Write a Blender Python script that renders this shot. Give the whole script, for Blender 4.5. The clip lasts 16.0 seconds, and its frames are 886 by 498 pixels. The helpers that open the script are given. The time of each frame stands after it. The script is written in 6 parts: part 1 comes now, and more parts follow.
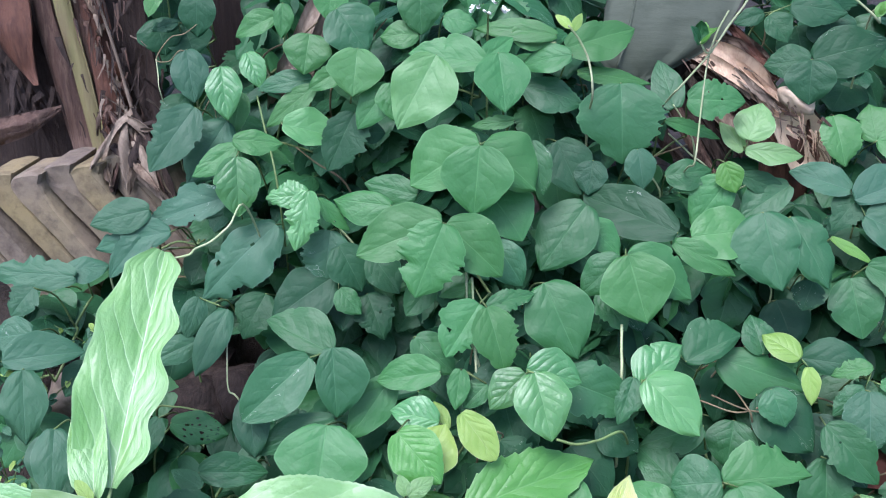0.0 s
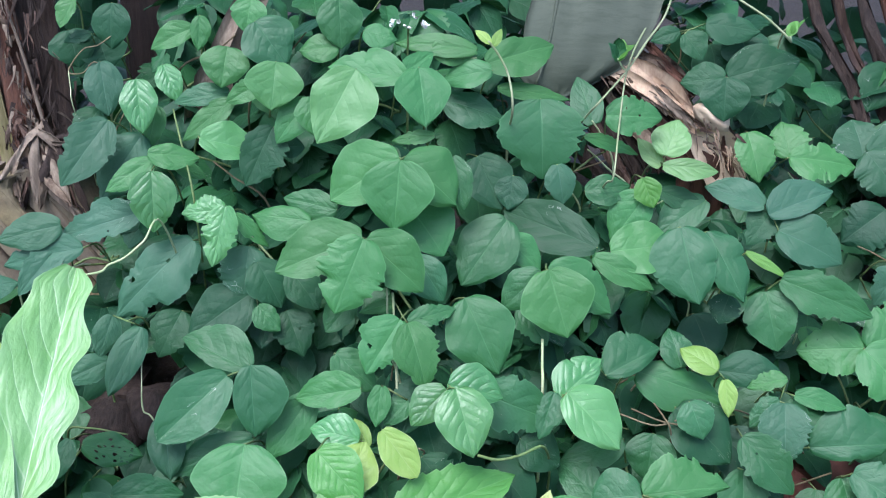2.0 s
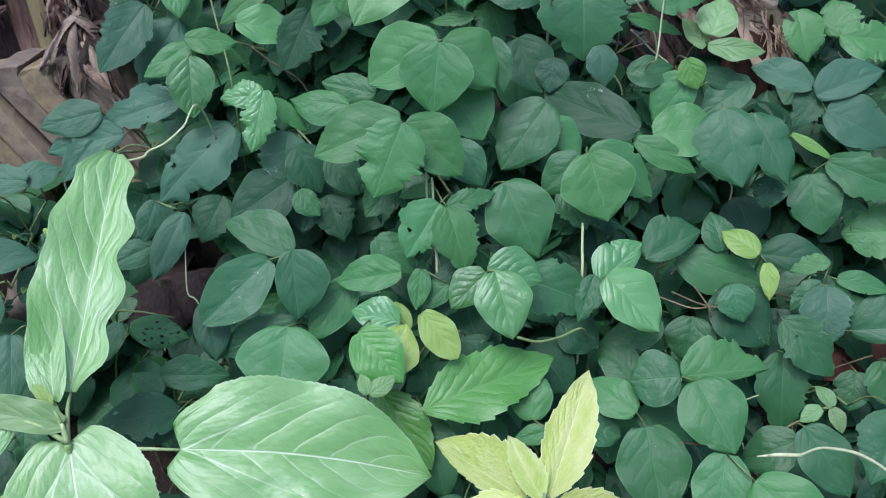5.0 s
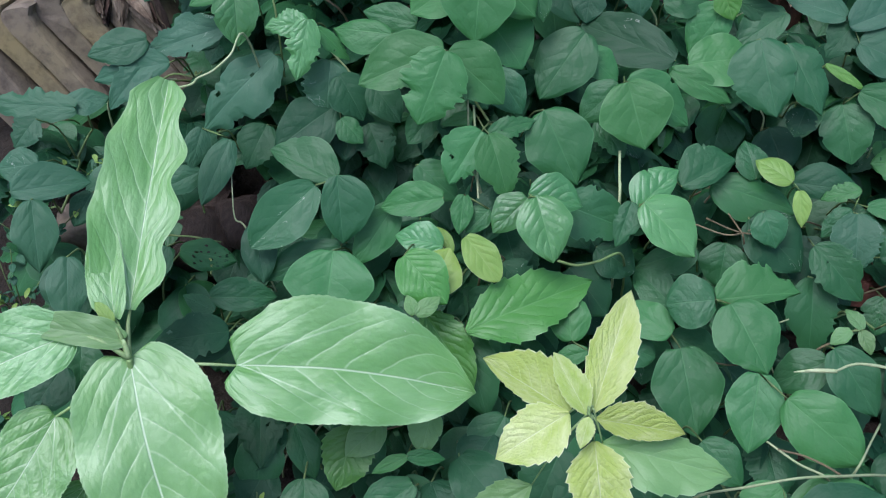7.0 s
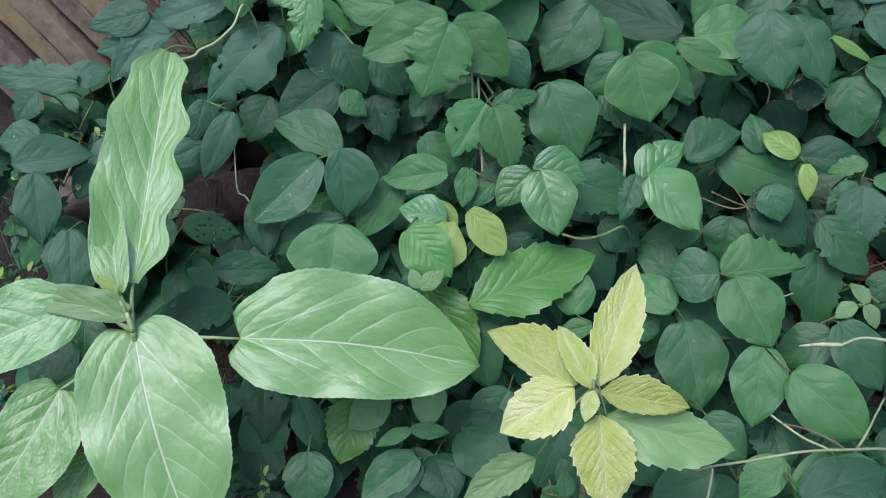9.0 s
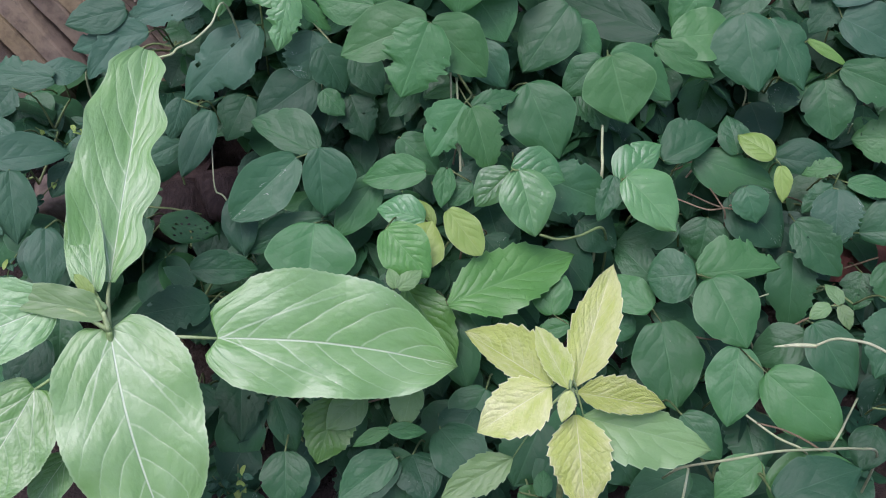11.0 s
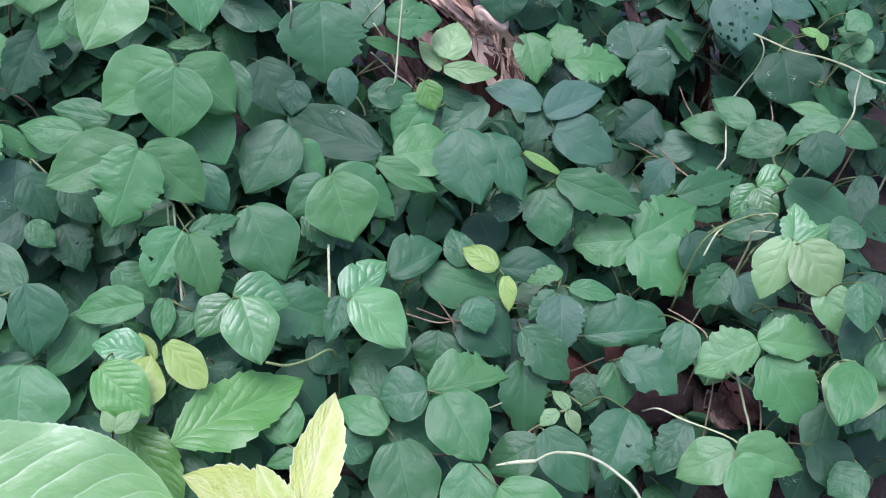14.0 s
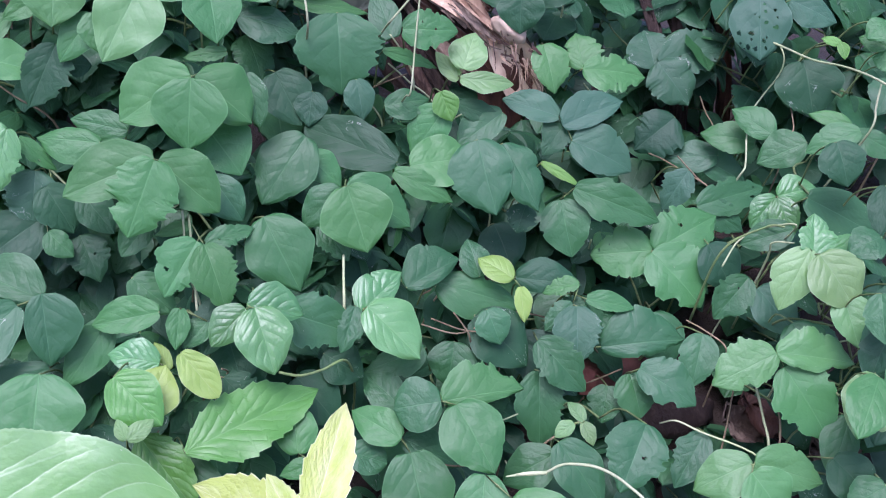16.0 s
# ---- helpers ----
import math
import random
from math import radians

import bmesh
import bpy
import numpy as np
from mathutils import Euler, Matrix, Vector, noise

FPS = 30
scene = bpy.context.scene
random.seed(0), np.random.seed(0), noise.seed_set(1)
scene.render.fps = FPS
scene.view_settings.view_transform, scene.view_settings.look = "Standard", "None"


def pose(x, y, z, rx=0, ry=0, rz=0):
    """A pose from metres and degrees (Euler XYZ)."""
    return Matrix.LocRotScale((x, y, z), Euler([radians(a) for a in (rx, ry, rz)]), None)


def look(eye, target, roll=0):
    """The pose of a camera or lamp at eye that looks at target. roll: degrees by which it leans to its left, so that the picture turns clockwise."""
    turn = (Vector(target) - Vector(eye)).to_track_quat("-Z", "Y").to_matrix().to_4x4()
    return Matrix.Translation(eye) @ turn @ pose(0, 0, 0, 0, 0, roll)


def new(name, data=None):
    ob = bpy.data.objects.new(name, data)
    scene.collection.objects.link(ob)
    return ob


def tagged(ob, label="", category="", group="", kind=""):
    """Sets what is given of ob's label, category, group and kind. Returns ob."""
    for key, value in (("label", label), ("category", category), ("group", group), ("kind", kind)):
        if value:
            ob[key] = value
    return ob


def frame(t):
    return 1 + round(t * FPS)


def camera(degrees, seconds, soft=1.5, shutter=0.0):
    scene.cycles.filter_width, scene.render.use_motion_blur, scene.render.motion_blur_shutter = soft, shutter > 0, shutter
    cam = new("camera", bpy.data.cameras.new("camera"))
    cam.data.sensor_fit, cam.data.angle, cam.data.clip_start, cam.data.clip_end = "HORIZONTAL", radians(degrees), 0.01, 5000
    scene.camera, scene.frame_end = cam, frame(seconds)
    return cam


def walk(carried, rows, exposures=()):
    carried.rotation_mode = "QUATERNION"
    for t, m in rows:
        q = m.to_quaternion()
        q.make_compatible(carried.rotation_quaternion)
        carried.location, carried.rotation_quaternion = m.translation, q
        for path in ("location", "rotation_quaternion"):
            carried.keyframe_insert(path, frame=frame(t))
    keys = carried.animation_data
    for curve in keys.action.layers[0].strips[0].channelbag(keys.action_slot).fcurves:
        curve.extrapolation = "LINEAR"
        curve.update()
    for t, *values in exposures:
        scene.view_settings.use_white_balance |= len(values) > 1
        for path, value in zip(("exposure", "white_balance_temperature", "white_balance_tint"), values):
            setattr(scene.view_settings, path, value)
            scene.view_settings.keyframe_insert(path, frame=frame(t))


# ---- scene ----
cam = camera(45.2, 16.0, soft=1.1, shutter=0.5)
PATH = [
    (0, (0.035, 0.016, 1.294), (-0.016, 1.872, 0.552), -0.1),
    (0.5, (0.031, 0.018, 1.292), (0.003, 1.878, 0.559), 0.4),
    (1, (0.033, 0.017, 1.291), (0.041, 1.889, 0.587), 0.7),
    (1.5, (0.033, 0.021, 1.285), (0.096, 1.893, 0.584), 1.0),
    (2, (0.04, 0.024, 1.289), (0.131, 1.891, 0.577), 1.3),
    (2.5, (0.044, 0.024, 1.291), (0.126, 1.875, 0.538), 0.6),
    (3, (0.047, 0.03, 1.286), (0.126, 1.867, 0.498), 0.6),
    (3.5, (0.047, 0.028, 1.279), (0.116, 1.854, 0.465), 0.2),
    (4, (0.046, 0.026, 1.28), (0.098, 1.836, 0.431), 0.1),
    (6.5, (0.017, -0.001, 1.279), (-0.003, 1.749, 0.312), -0.1),
    (7, (-0.003, -0.02, 1.28), (-0.003, 1.713, 0.282), 0.1),
    (7.5, (-0.015, -0.016, 1.279), (-0.022, 1.708, 0.265), -0.5),
    (8, (-0.01, -0.014, 1.278), (-0.018, 1.704, 0.255), -0.1),
    (8.5, (-0.005, -0.016, 1.277), (-0.007, 1.696, 0.242), 0.1),
    (9, (-0.006, -0.016, 1.277), (-0.009, 1.693, 0.236), 0.1),
    (9.2, (-0.007, -0.015, 1.273), (0.003, 1.688, 0.226), 0.4),
    (11.5, (-0.007, -0.017, 1.28), (0.044, 1.693, 0.244), 1.2),
    (12, (-0.013, -0.009, 1.275), (0.092, 1.713, 0.264), 1.7),
    (12.5, (0.025, -0.002, 1.299), (0.294, 1.74, 0.354), 3.3),
    (13, (0.045, 0.007, 1.304), (0.43, 1.764, 0.431), 5.0),
    (13.5, (0.06, 0.015, 1.3), (0.501, 1.763, 0.433), 4.1),
    (14, (0.07, 0.015, 1.305), (0.514, 1.758, 0.431), 4.0),
    (14.5, (0.081, 0.016, 1.298), (0.516, 1.759, 0.42), 4.2),
    (15, (0.083, 0.023, 1.297), (0.495, 1.771, 0.417), 3.8),
    (15.5, (0.085, 0.02, 1.3), (0.487, 1.774, 0.428), 3.8),
    (16, (0.092, 0.012, 1.303), (0.48, 1.777, 0.446), 3.2),
]
walk(cam, [(t, look(eye, target, roll)) for t, eye, target, roll in PATH], [(0.0, 1.23, 5580, 24), (1.0, 1.17, 5580, 20), (2.0, 1.23, 5580, 18), (3.0, 1.26, 5580, 29), (4.0, 1.02, 5580, 25), (6.5, 0.6, 5580, 21), (7.0, 0.54, 5580, 17), (8.0, 0.44, 5580, 22), (9.0, 0.49, 5760, 28), (12.0, 0.53, 5860, 42), (13.5, 1.07, 5580, 43), (15.0, 1.08, 5550, 41), (16.0, 1.15, 5530, 44)])

# ---- daylight: a bright, veiled sky ----
world = bpy.data.worlds.new("sky")
scene.world = world
world.use_nodes = True
sky = world.node_tree.nodes.new("ShaderNodeTexSky")
sky.sky_type, sky.sun_disc = "NISHITA", False
sky.sun_elevation, sky.sun_rotation = radians(63), radians(212)
sky.air_density, sky.dust_density = 1.0, 3.0
world.node_tree.links.new(sky.outputs[0], world.node_tree.nodes["Background"].inputs[0])
world.node_tree.nodes["Background"].inputs[1].default_value = 0.15
sun = new("sun", bpy.data.lights.new("sun", "SUN"))
sun.data.energy, sun.data.angle, sun.data.color = 1.6, radians(30), (1.0, 0.97, 0.92)
sun.matrix_world = look((-0.8, -0.7, 4.2), (0.2, 0.9, 0.6))


# ---- materials ----
def nodes_of(name):
    m = bpy.data.materials.new(name)
    m.use_nodes = True
    m.node_tree.nodes.clear()

    def add(kind, **sets):
        n = m.node_tree.nodes.new("ShaderNode" + kind)
        for key, value in sets.items():
            if key in n.inputs:
                n.inputs[key].default_value = value
        return n

    def link(a, b):
        m.node_tree.links.new(a, b)
    return m, add, link


def calc(add, link, op, a, b=None, c=None):
    n = add("Math")
    n.operation = op
    for i, v in enumerate((a, b, c)):
        if v is None:
            continue
        if isinstance(v, (int, float)):
            n.inputs[i].default_value = v
        else:
            link(v, n.inputs[i])
    return n.outputs[0]


def blend(add, link, f, a, b, mode="MIX"):
    n = add("Mix")
    n.data_type, n.blend_type = "RGBA", mode
    for i, v in ((0, f), (6, a), (7, b)):
        if isinstance(v, (int, float)):
            n.inputs[i].default_value = v
        elif isinstance(v, tuple):
            n.inputs[i].default_value = (*v, 1)
        else:
            link(v, n.inputs[i])
    return n.outputs[2]


def leaf_material(name, colour, second, vein, rough, through_light, pairs=5.0, relief=0.38, vein_mix=0.25, blotch=0.55, ribs=1.3, sheen=0.5, side_mix=0.5, crinkle=0.0, swell=2.2, mid_width=0.034, grain=0.05, vary=0.42, rim_mix=0.55, fade=0.9, mines=0.0, fan=0.0):
    """A leaf: colour shifts from leaf to leaf, blotches, paler midrib and side veins, quilted relief."""
    m, add, link = nodes_of(name)
    uv = add("UVMap")
    sep = add("SeparateXYZ")
    link(uv.outputs[0], sep.inputs[0])
    u, v = sep.outputs[0], sep.outputs[1]
    side = calc(add, link, "ABSOLUTE", calc(add, link, "SUBTRACT", u, 0.5))
    info = add("ObjectInfo")
    wob = add("TexNoise", Scale=4.0, Detail=2.0)
    shift = add("VectorMath")
    shift.operation = "ADD"
    link(uv.outputs[0], shift.inputs[0])
    link(info.outputs["Random"], shift.inputs[1])
    link(shift.outputs[0], wob.inputs["Vector"])
    edge = calc(add, link, "MULTIPLY", side, 2.0)
    s = calc(add, link, "SUBTRACT", v, calc(add, link, "MULTIPLY", calc(add, link, "POWER", edge, 1.25), 0.40))
    s = calc(add, link, "ADD", s, calc(add, link, "MULTIPLY", wob.outputs[0], 0.06))
    # the two halves' veins stand a little apart
    s = calc(add, link, "ADD", s, calc(add, link, "MULTIPLY", calc(add, link, "GREATER_THAN", u, 0.5), 0.045))
    saw = calc(add, link, "FRACT", calc(add, link, "MULTIPLY", s, pairs))
    ridge = calc(add, link, "SUBTRACT", 0.5, calc(add, link, "ABSOLUTE", calc(add, link, "SUBTRACT", saw, 0.5)))
    sidevein = add("MapRange")
    sidevein.inputs[1].default_value, sidevein.inputs[2].default_value = 0.055, 0.012
    link(ridge, sidevein.inputs[0])
    inner = calc(add, link, "SUBTRACT", 1.0, calc(add, link, "POWER", edge, fade))
    midline = add("MapRange")
    midline.inputs[1].default_value, midline.inputs[2].default_value = mid_width, mid_width * 0.35
    link(edge, midline.inputs[0])
    mid = midline.outputs[0]
    veins = calc(add, link, "MAXIMUM", mid, calc(add, link, "MULTIPLY", calc(add, link, "MULTIPLY", sidevein.outputs[0], inner), side_mix))
    if fan:
        # a pair of strong veins that spread from the foot of the leaf
        spread = calc(add, link, "ABSOLUTE", calc(add, link, "SUBTRACT", edge, calc(add, link, "MULTIPLY", v, fan)))
        ray = add("MapRange")
        ray.inputs[1].default_value, ray.inputs[2].default_value = mid_width, mid_width * 0.35
        link(spread, ray.inputs[0])
        veins = calc(add, link, "MAXIMUM", veins, calc(add, link, "MULTIPLY", ray.outputs[0], calc(add, link, "SUBTRACT", 0.85, edge)))
    big = add("TexNoise", Scale=2.6, Detail=3.0, Roughness=0.6)
    link(shift.outputs[0], big.inputs["Vector"])
    fine = add("TexNoise", Scale=45.0, Detail=3.0, Roughness=0.7)
    link(shift.outputs[0], fine.inputs["Vector"])
    ramp = calc(add, link, "MULTIPLY", calc(add, link, "SUBTRACT", big.outputs[0], 0.35), 2.2 * blotch)
    ramp = calc(add, link, "ADD", ramp, calc(add, link, "MULTIPLY", calc(add, link, "SUBTRACT", info.outputs["Random"], 0.5), 0.6))
    clamp = add("Clamp")
    link(ramp, clamp.inputs[0])
    col = blend(add, link, clamp.outputs[0], colour, second)
    col = blend(add, link, calc(add, link, "MULTIPLY", fine.outputs[0], 0.35), col, tuple(c * 0.6 for c in colour))
    # a few pale scars and specks of dirt
    spot = add("TexVoronoi", Scale=9.0, Randomness=1.0)
    link(shift.outputs[0], spot.inputs["Vector"])
    sp = calc(add, link, "MULTIPLY", calc(add, link, "LESS_THAN", spot.outputs["Distance"], 0.045), calc(add, link, "GREATER_THAN", big.outputs[0], 0.56))
    col = blend(add, link, calc(add, link, "MULTIPLY", sp, 0.6), col, (0.42, 0.45, 0.33))
    if mines:
        # pale wandering tracks of leaf miners, on some leaves and in one patch
        track = add("TexNoise", Scale=9.0, Detail=1.0)
        link(shift.outputs[0], track.inputs["Vector"])
        line = calc(add, link, "LESS_THAN", calc(add, link, "ABSOLUTE", calc(add, link, "SUBTRACT", track.outputs[0], 0.5)), 0.011)
        line = calc(add, link, "MULTIPLY", line, calc(add, link, "GREATER_THAN", big.outputs[0], 0.60))
        line = calc(add, link, "MULTIPLY", line, calc(add, link, "LESS_THAN", calc(add, link, "FRACT", calc(add, link, "MULTIPLY", info.outputs["Random"], 13.7)), mines))
        col = blend(add, link, calc(add, link, "MULTIPLY", line, 0.55), col, (0.40, 0.46, 0.38))
    col = blend(add, link, calc(add, link, "MULTIPLY", veins, vein_mix), col, vein)
    # pale rim: the highlight on the leaf edge, mixed into the colour
    rim = add("MapRange")
    rim.inputs[1].default_value, rim.inputs[2].default_value = 0.955, 0.99
    link(edge, rim.inputs[0])
    col = blend(add, link, calc(add, link, "MULTIPLY", rim.outputs[0], rim_mix), col, vein)
    hsv = add("HueSaturation")
    link(col, hsv.inputs["Color"])
    link(calc(add, link, "ADD", 1.0 - vary / 2, calc(add, link, "MULTIPLY", info.outputs["Random"], vary)), hsv.inputs["Value"])
    hue = calc(add, link, "FRACT", calc(add, link, "MULTIPLY", info.outputs["Random"], 7.31))
    link(calc(add, link, "ADD", 0.49, calc(add, link, "MULTIPLY", hue, 0.02)), hsv.inputs["Hue"])
    pillow = calc(add, link, "POWER", calc(add, link, "SINE", calc(add, link, "MULTIPLY", saw, math.pi)), 0.7)
    pillow = calc(add, link, "MULTIPLY", calc(add, link, "MULTIPLY", pillow, inner), calc(add, link, "MINIMUM", calc(add, link, "MULTIPLY", edge, 4.0), 1.0))
    net = add("TexVoronoi", Scale=26.0, Randomness=1.0)
    link(shift.outputs[0], net.inputs["Vector"])
    height = calc(add, link, "SUBTRACT", calc(add, link, "MULTIPLY", pillow, ribs), calc(add, link, "MULTIPLY", mid, 0.4))
    height = calc(add, link, "SUBTRACT", height, calc(add, link, "MULTIPLY", net.outputs["Distance"], 2.5 * grain * ribs))
    height = calc(add, link, "ADD", height, calc(add, link, "MULTIPLY", fine.outputs[0], grain))
    height = calc(add, link, "ADD", height, calc(add, link, "MULTIPLY", big.outputs[0], swell))
    if crinkle:
        rows = add("TexNoise", Scale=1.0, Detail=2.0, Roughness=0.55)
        across = add("CombineXYZ")
        link(calc(add, link, "MULTIPLY", edge, 10.0), across.inputs[0])
        link(calc(add, link, "MULTIPLY", v, 34.0), across.inputs[1])
        link(calc(add, link, "MULTIPLY", info.outputs["Random"], 9.0), across.inputs[2])
        link(across.outputs[0], rows.inputs["Vector"])
        height = calc(add, link, "ADD", height, calc(add, link, "MULTIPLY", rows.outputs[0], crinkle))
    bump = add("Bump", Strength=relief, Distance=0.004)
    link(height, bump.inputs["Height"])
    face = add("BsdfPrincipled", Roughness=rough)
    face.inputs["Specular IOR Level"].default_value = sheen
    link(hsv.outputs[0], face.inputs["Base Color"])
    link(bump.outputs[0], face.inputs["Normal"])
    glow = add("BsdfTranslucent")
    link(blend(add, link, 1.0, hsv.outputs[0], (1.0, 1.0, 0.55), "MULTIPLY"), glow.inputs[0])
    mix = add("MixShader")
    mix.inputs[0].default_value = through_light
    link(face.outputs[0], mix.inputs[1])
    link(glow.outputs[0], mix.inputs[2])
    out = add("OutputMaterial")
    link(mix.outputs[0], out.inputs[0])
    return m


def rough_material(name, colour, second, third, scale=(1, 1, 1), grain=30.0, rough=0.85, relief=0.6, depth=0.006, sheen=0.3):
    """Soil, bark, fibre, clay: three colours in two scales of noise, stretched along a grain."""
    m, add, link = nodes_of(name)
    obj = add("TexCoord")
    info = add("ObjectInfo")
    mp = add("Mapping")
    mp.inputs["Scale"].default_value = scale
    link(obj.outputs["Object"], mp.inputs[0])
    shift = add("VectorMath")
    shift.operation = "ADD"
    link(mp.outputs[0], shift.inputs[0])
    link(calc(add, link, "MULTIPLY", info.outputs["Random"], 20.0), shift.inputs[1])
    big = add("TexNoise", Scale=grain * 0.25, Detail=4.0, Roughness=0.6)
    fine = add("TexNoise", Scale=grain * 1.6, Detail=5.0, Roughness=0.7)
    for n in (big, fine):
        link(shift.outputs[0], n.inputs["Vector"])
    r1 = add("MapRange")
    r1.inputs[1].default_value, r1.inputs[2].default_value = 0.38, 0.64
    link(big.outputs[0], r1.inputs[0])
    r2 = add("MapRange")
    r2.inputs[1].default_value, r2.inputs[2].default_value = 0.45, 0.7
    link(fine.outputs[0], r2.inputs[0])
    col = blend(add, link, r1.outputs[0], colour, second)
    col = blend(add, link, calc(add, link, "MULTIPLY", r2.outputs[0], 0.75), col, third)
    hsv = add("HueSaturation")
    link(col, hsv.inputs["Color"])
    link(calc(add, link, "ADD", 0.75, calc(add, link, "MULTIPLY", info.outputs["Random"], 0.5)), hsv.inputs["Value"])
    bump = add("Bump", Strength=relief, Distance=depth)
    link(calc(add, link, "ADD", big.outputs[0], fine.outputs[0]), bump.inputs["Height"])
    face = add("BsdfPrincipled", Roughness=rough)
    face.inputs["Specular IOR Level"].default_value = sheen
    link(hsv.outputs[0], face.inputs["Base Color"])
    link(bump.outputs[0], face.inputs["Normal"])
    out = add("OutputMaterial")
    link(face.outputs[0], out.inputs[0])
    return m


SMOOTH = dict(pairs=5.0, relief=0.30, ribs=0.75, vein_mix=0.30, side_mix=0.30, rim_mix=0.35, swell=2.8, fade=0.7, vary=0.18)
# tone steps: leaf age plus local light and shade, all in the colour
GREEN = leaf_material("bean_leaf_green", (0.046, 0.182, 0.046), (0.064, 0.225, 0.062), (0.13, 0.32, 0.12), 0.47, 0.20, sheen=0.36, **SMOOTH)
MID_TONE = leaf_material("bean_leaf_mid_tone", (0.028, 0.120, 0.040), (0.040, 0.148, 0.050), (0.09, 0.23, 0.10), 0.47, 0.16, sheen=0.34, mines=0.1, **SMOOTH)
DARK_TONE = leaf_material("bean_leaf_dark_tone", (0.017, 0.074, 0.030), (0.026, 0.094, 0.038), (0.07, 0.15, 0.08), 0.50, 0.12, sheen=0.23, mines=0.18, **SMOOTH)
YOUNG = leaf_material("bean_leaf_young", (0.075, 0.250, 0.068), (0.110, 0.300, 0.105), (0.18, 0.38, 0.15), 0.36, 0.25, pairs=5.5, relief=0.38, ribs=1.05, sheen=0.6, blotch=0.7, rim_mix=0.3)
FRESH = leaf_material("fresh_toothed_leaf", (0.074, 0.230, 0.038), (0.105, 0.280, 0.060), (0.20, 0.38, 0.15), 0.42, 0.24, pairs=7.0, relief=0.34, ribs=1.2, sheen=0.45, rim_mix=0.3)
BRIGHT = leaf_material("bean_leaf_bright", (0.085, 0.245, 0.070), (0.110, 0.290, 0.098), (0.18, 0.37, 0.16), 0.45, 0.22, sheen=0.40, **SMOOTH)
BLUISH = leaf_material("bean_leaf_bluish", (0.033, 0.112, 0.054), (0.048, 0.138, 0.069), (0.10, 0.20, 0.13), 0.52, 0.12, sheen=0.32, mines=0.18, **SMOOTH)
YELLOW = leaf_material("leaf_yellowing", (0.240, 0.410, 0.072), (0.360, 0.500, 0.130), (0.44, 0.54, 0.26), 0.5, 0.3, relief=0.25)
SOFT_LIME = leaf_material("leaf_soft_lime", (0.155, 0.320, 0.100), (0.205, 0.370, 0.140), (0.28, 0.44, 0.22), 0.45, 0.3, relief=0.32, ribs=1.1)
LIME = leaf_material("leaf_lime", (0.100, 0.280, 0.040), (0.140, 0.330, 0.060), (0.25, 0.42, 0.15), 0.5, 0.3, relief=0.25)
# the paler second colour stands in for sky sheen on these leaves
BROAD = leaf_material("sapling_leaf", (0.118, 0.322, 0.058), (0.222, 0.428, 0.160), (0.55, 0.70, 0.45), 0.42, 0.20, pairs=6.5, relief=0.46, vein_mix=0.75, blotch=1.0, ribs=0.7, sheen=0.85, vary=0.16, side_mix=0.36, crinkle=0.27, grain=0.14, fan=1.5, swell=2.8, rim_mix=0.15, fade=2.2, mid_width=0.022)
PALE = leaf_material("sapling_leaf_pale", (0.430, 0.580, 0.120), (0.700, 0.780, 0.380), (0.82, 0.86, 0.60), 0.45, 0.28, pairs=8.0, relief=0.45, vein_mix=0.45, blotch=1.1, ribs=1.1, sheen=0.4, side_mix=0.4, crinkle=0.5, mid_width=0.024, grain=0.3, fade=2.2)
STEM_LIGHT = rough_material("stem_light_green", (0.20, 0.32, 0.11), (0.28, 0.38, 0.17), (0.14, 0.20, 0.07), grain=60, rough=0.5, relief=0.2)
STEM = rough_material("stem_green", (0.10, 0.17, 0.05), (0.16, 0.22, 0.08), (0.08, 0.10, 0.04), grain=60, rough=0.6, relief=0.2)
STEM_PALE = rough_material("stem_pale", (0.30, 0.39, 0.18), (0.42, 0.47, 0.27), (0.25, 0.27, 0.15), grain=60, rough=0.6, relief=0.2)
TWIG = rough_material("twig_brown", (0.15, 0.125, 0.066), (0.24, 0.200, 0.115), (0.10, 0.070, 0.041), grain=60, relief=0.4)
SOIL = rough_material("dark_soil", (0.014, 0.011, 0.007), (0.022, 0.016, 0.011), (0.040, 0.030, 0.019), grain=14, relief=1.0, depth=0.02)
# shade from the crown over the stem is worked into this brown
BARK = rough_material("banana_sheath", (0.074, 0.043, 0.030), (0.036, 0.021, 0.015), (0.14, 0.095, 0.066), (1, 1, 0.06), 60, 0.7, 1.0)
# decayed sheath, and the shaded side of the stem put into colour
DARK_BROWN = rough_material("dark_brown", (0.030, 0.020, 0.015), (0.016, 0.011, 0.008), (0.060, 0.042, 0.030), (1, 1, 0.08), 60, 0.75, 1.0)
DRY = rough_material("grey_dry_sheath", (0.19, 0.150, 0.107), (0.125, 0.095, 0.067), (0.32, 0.270, 0.197), (1, 1, 0.25), 45, 0.8, 0.7)
BARK_GREEN = rough_material("banana_sheath_green", (0.14, 0.135, 0.05), (0.18, 0.16, 0.08), (0.12, 0.09, 0.05), (1, 1, 0.15), 30, 0.6, 0.5)
FIBRE = rough_material("dry_fibre", (0.125, 0.090, 0.060), (0.065, 0.045, 0.030), (0.25, 0.200, 0.139), (1, 1, 0.3), 40, 0.8, 0.6)
STRAW = rough_material("peeling_sheath", (0.36, 0.250, 0.156), (0.46, 0.350, 0.230), (0.17, 0.090, 0.057), (1, 1, 0.3), 26, 0.7, 0.8)
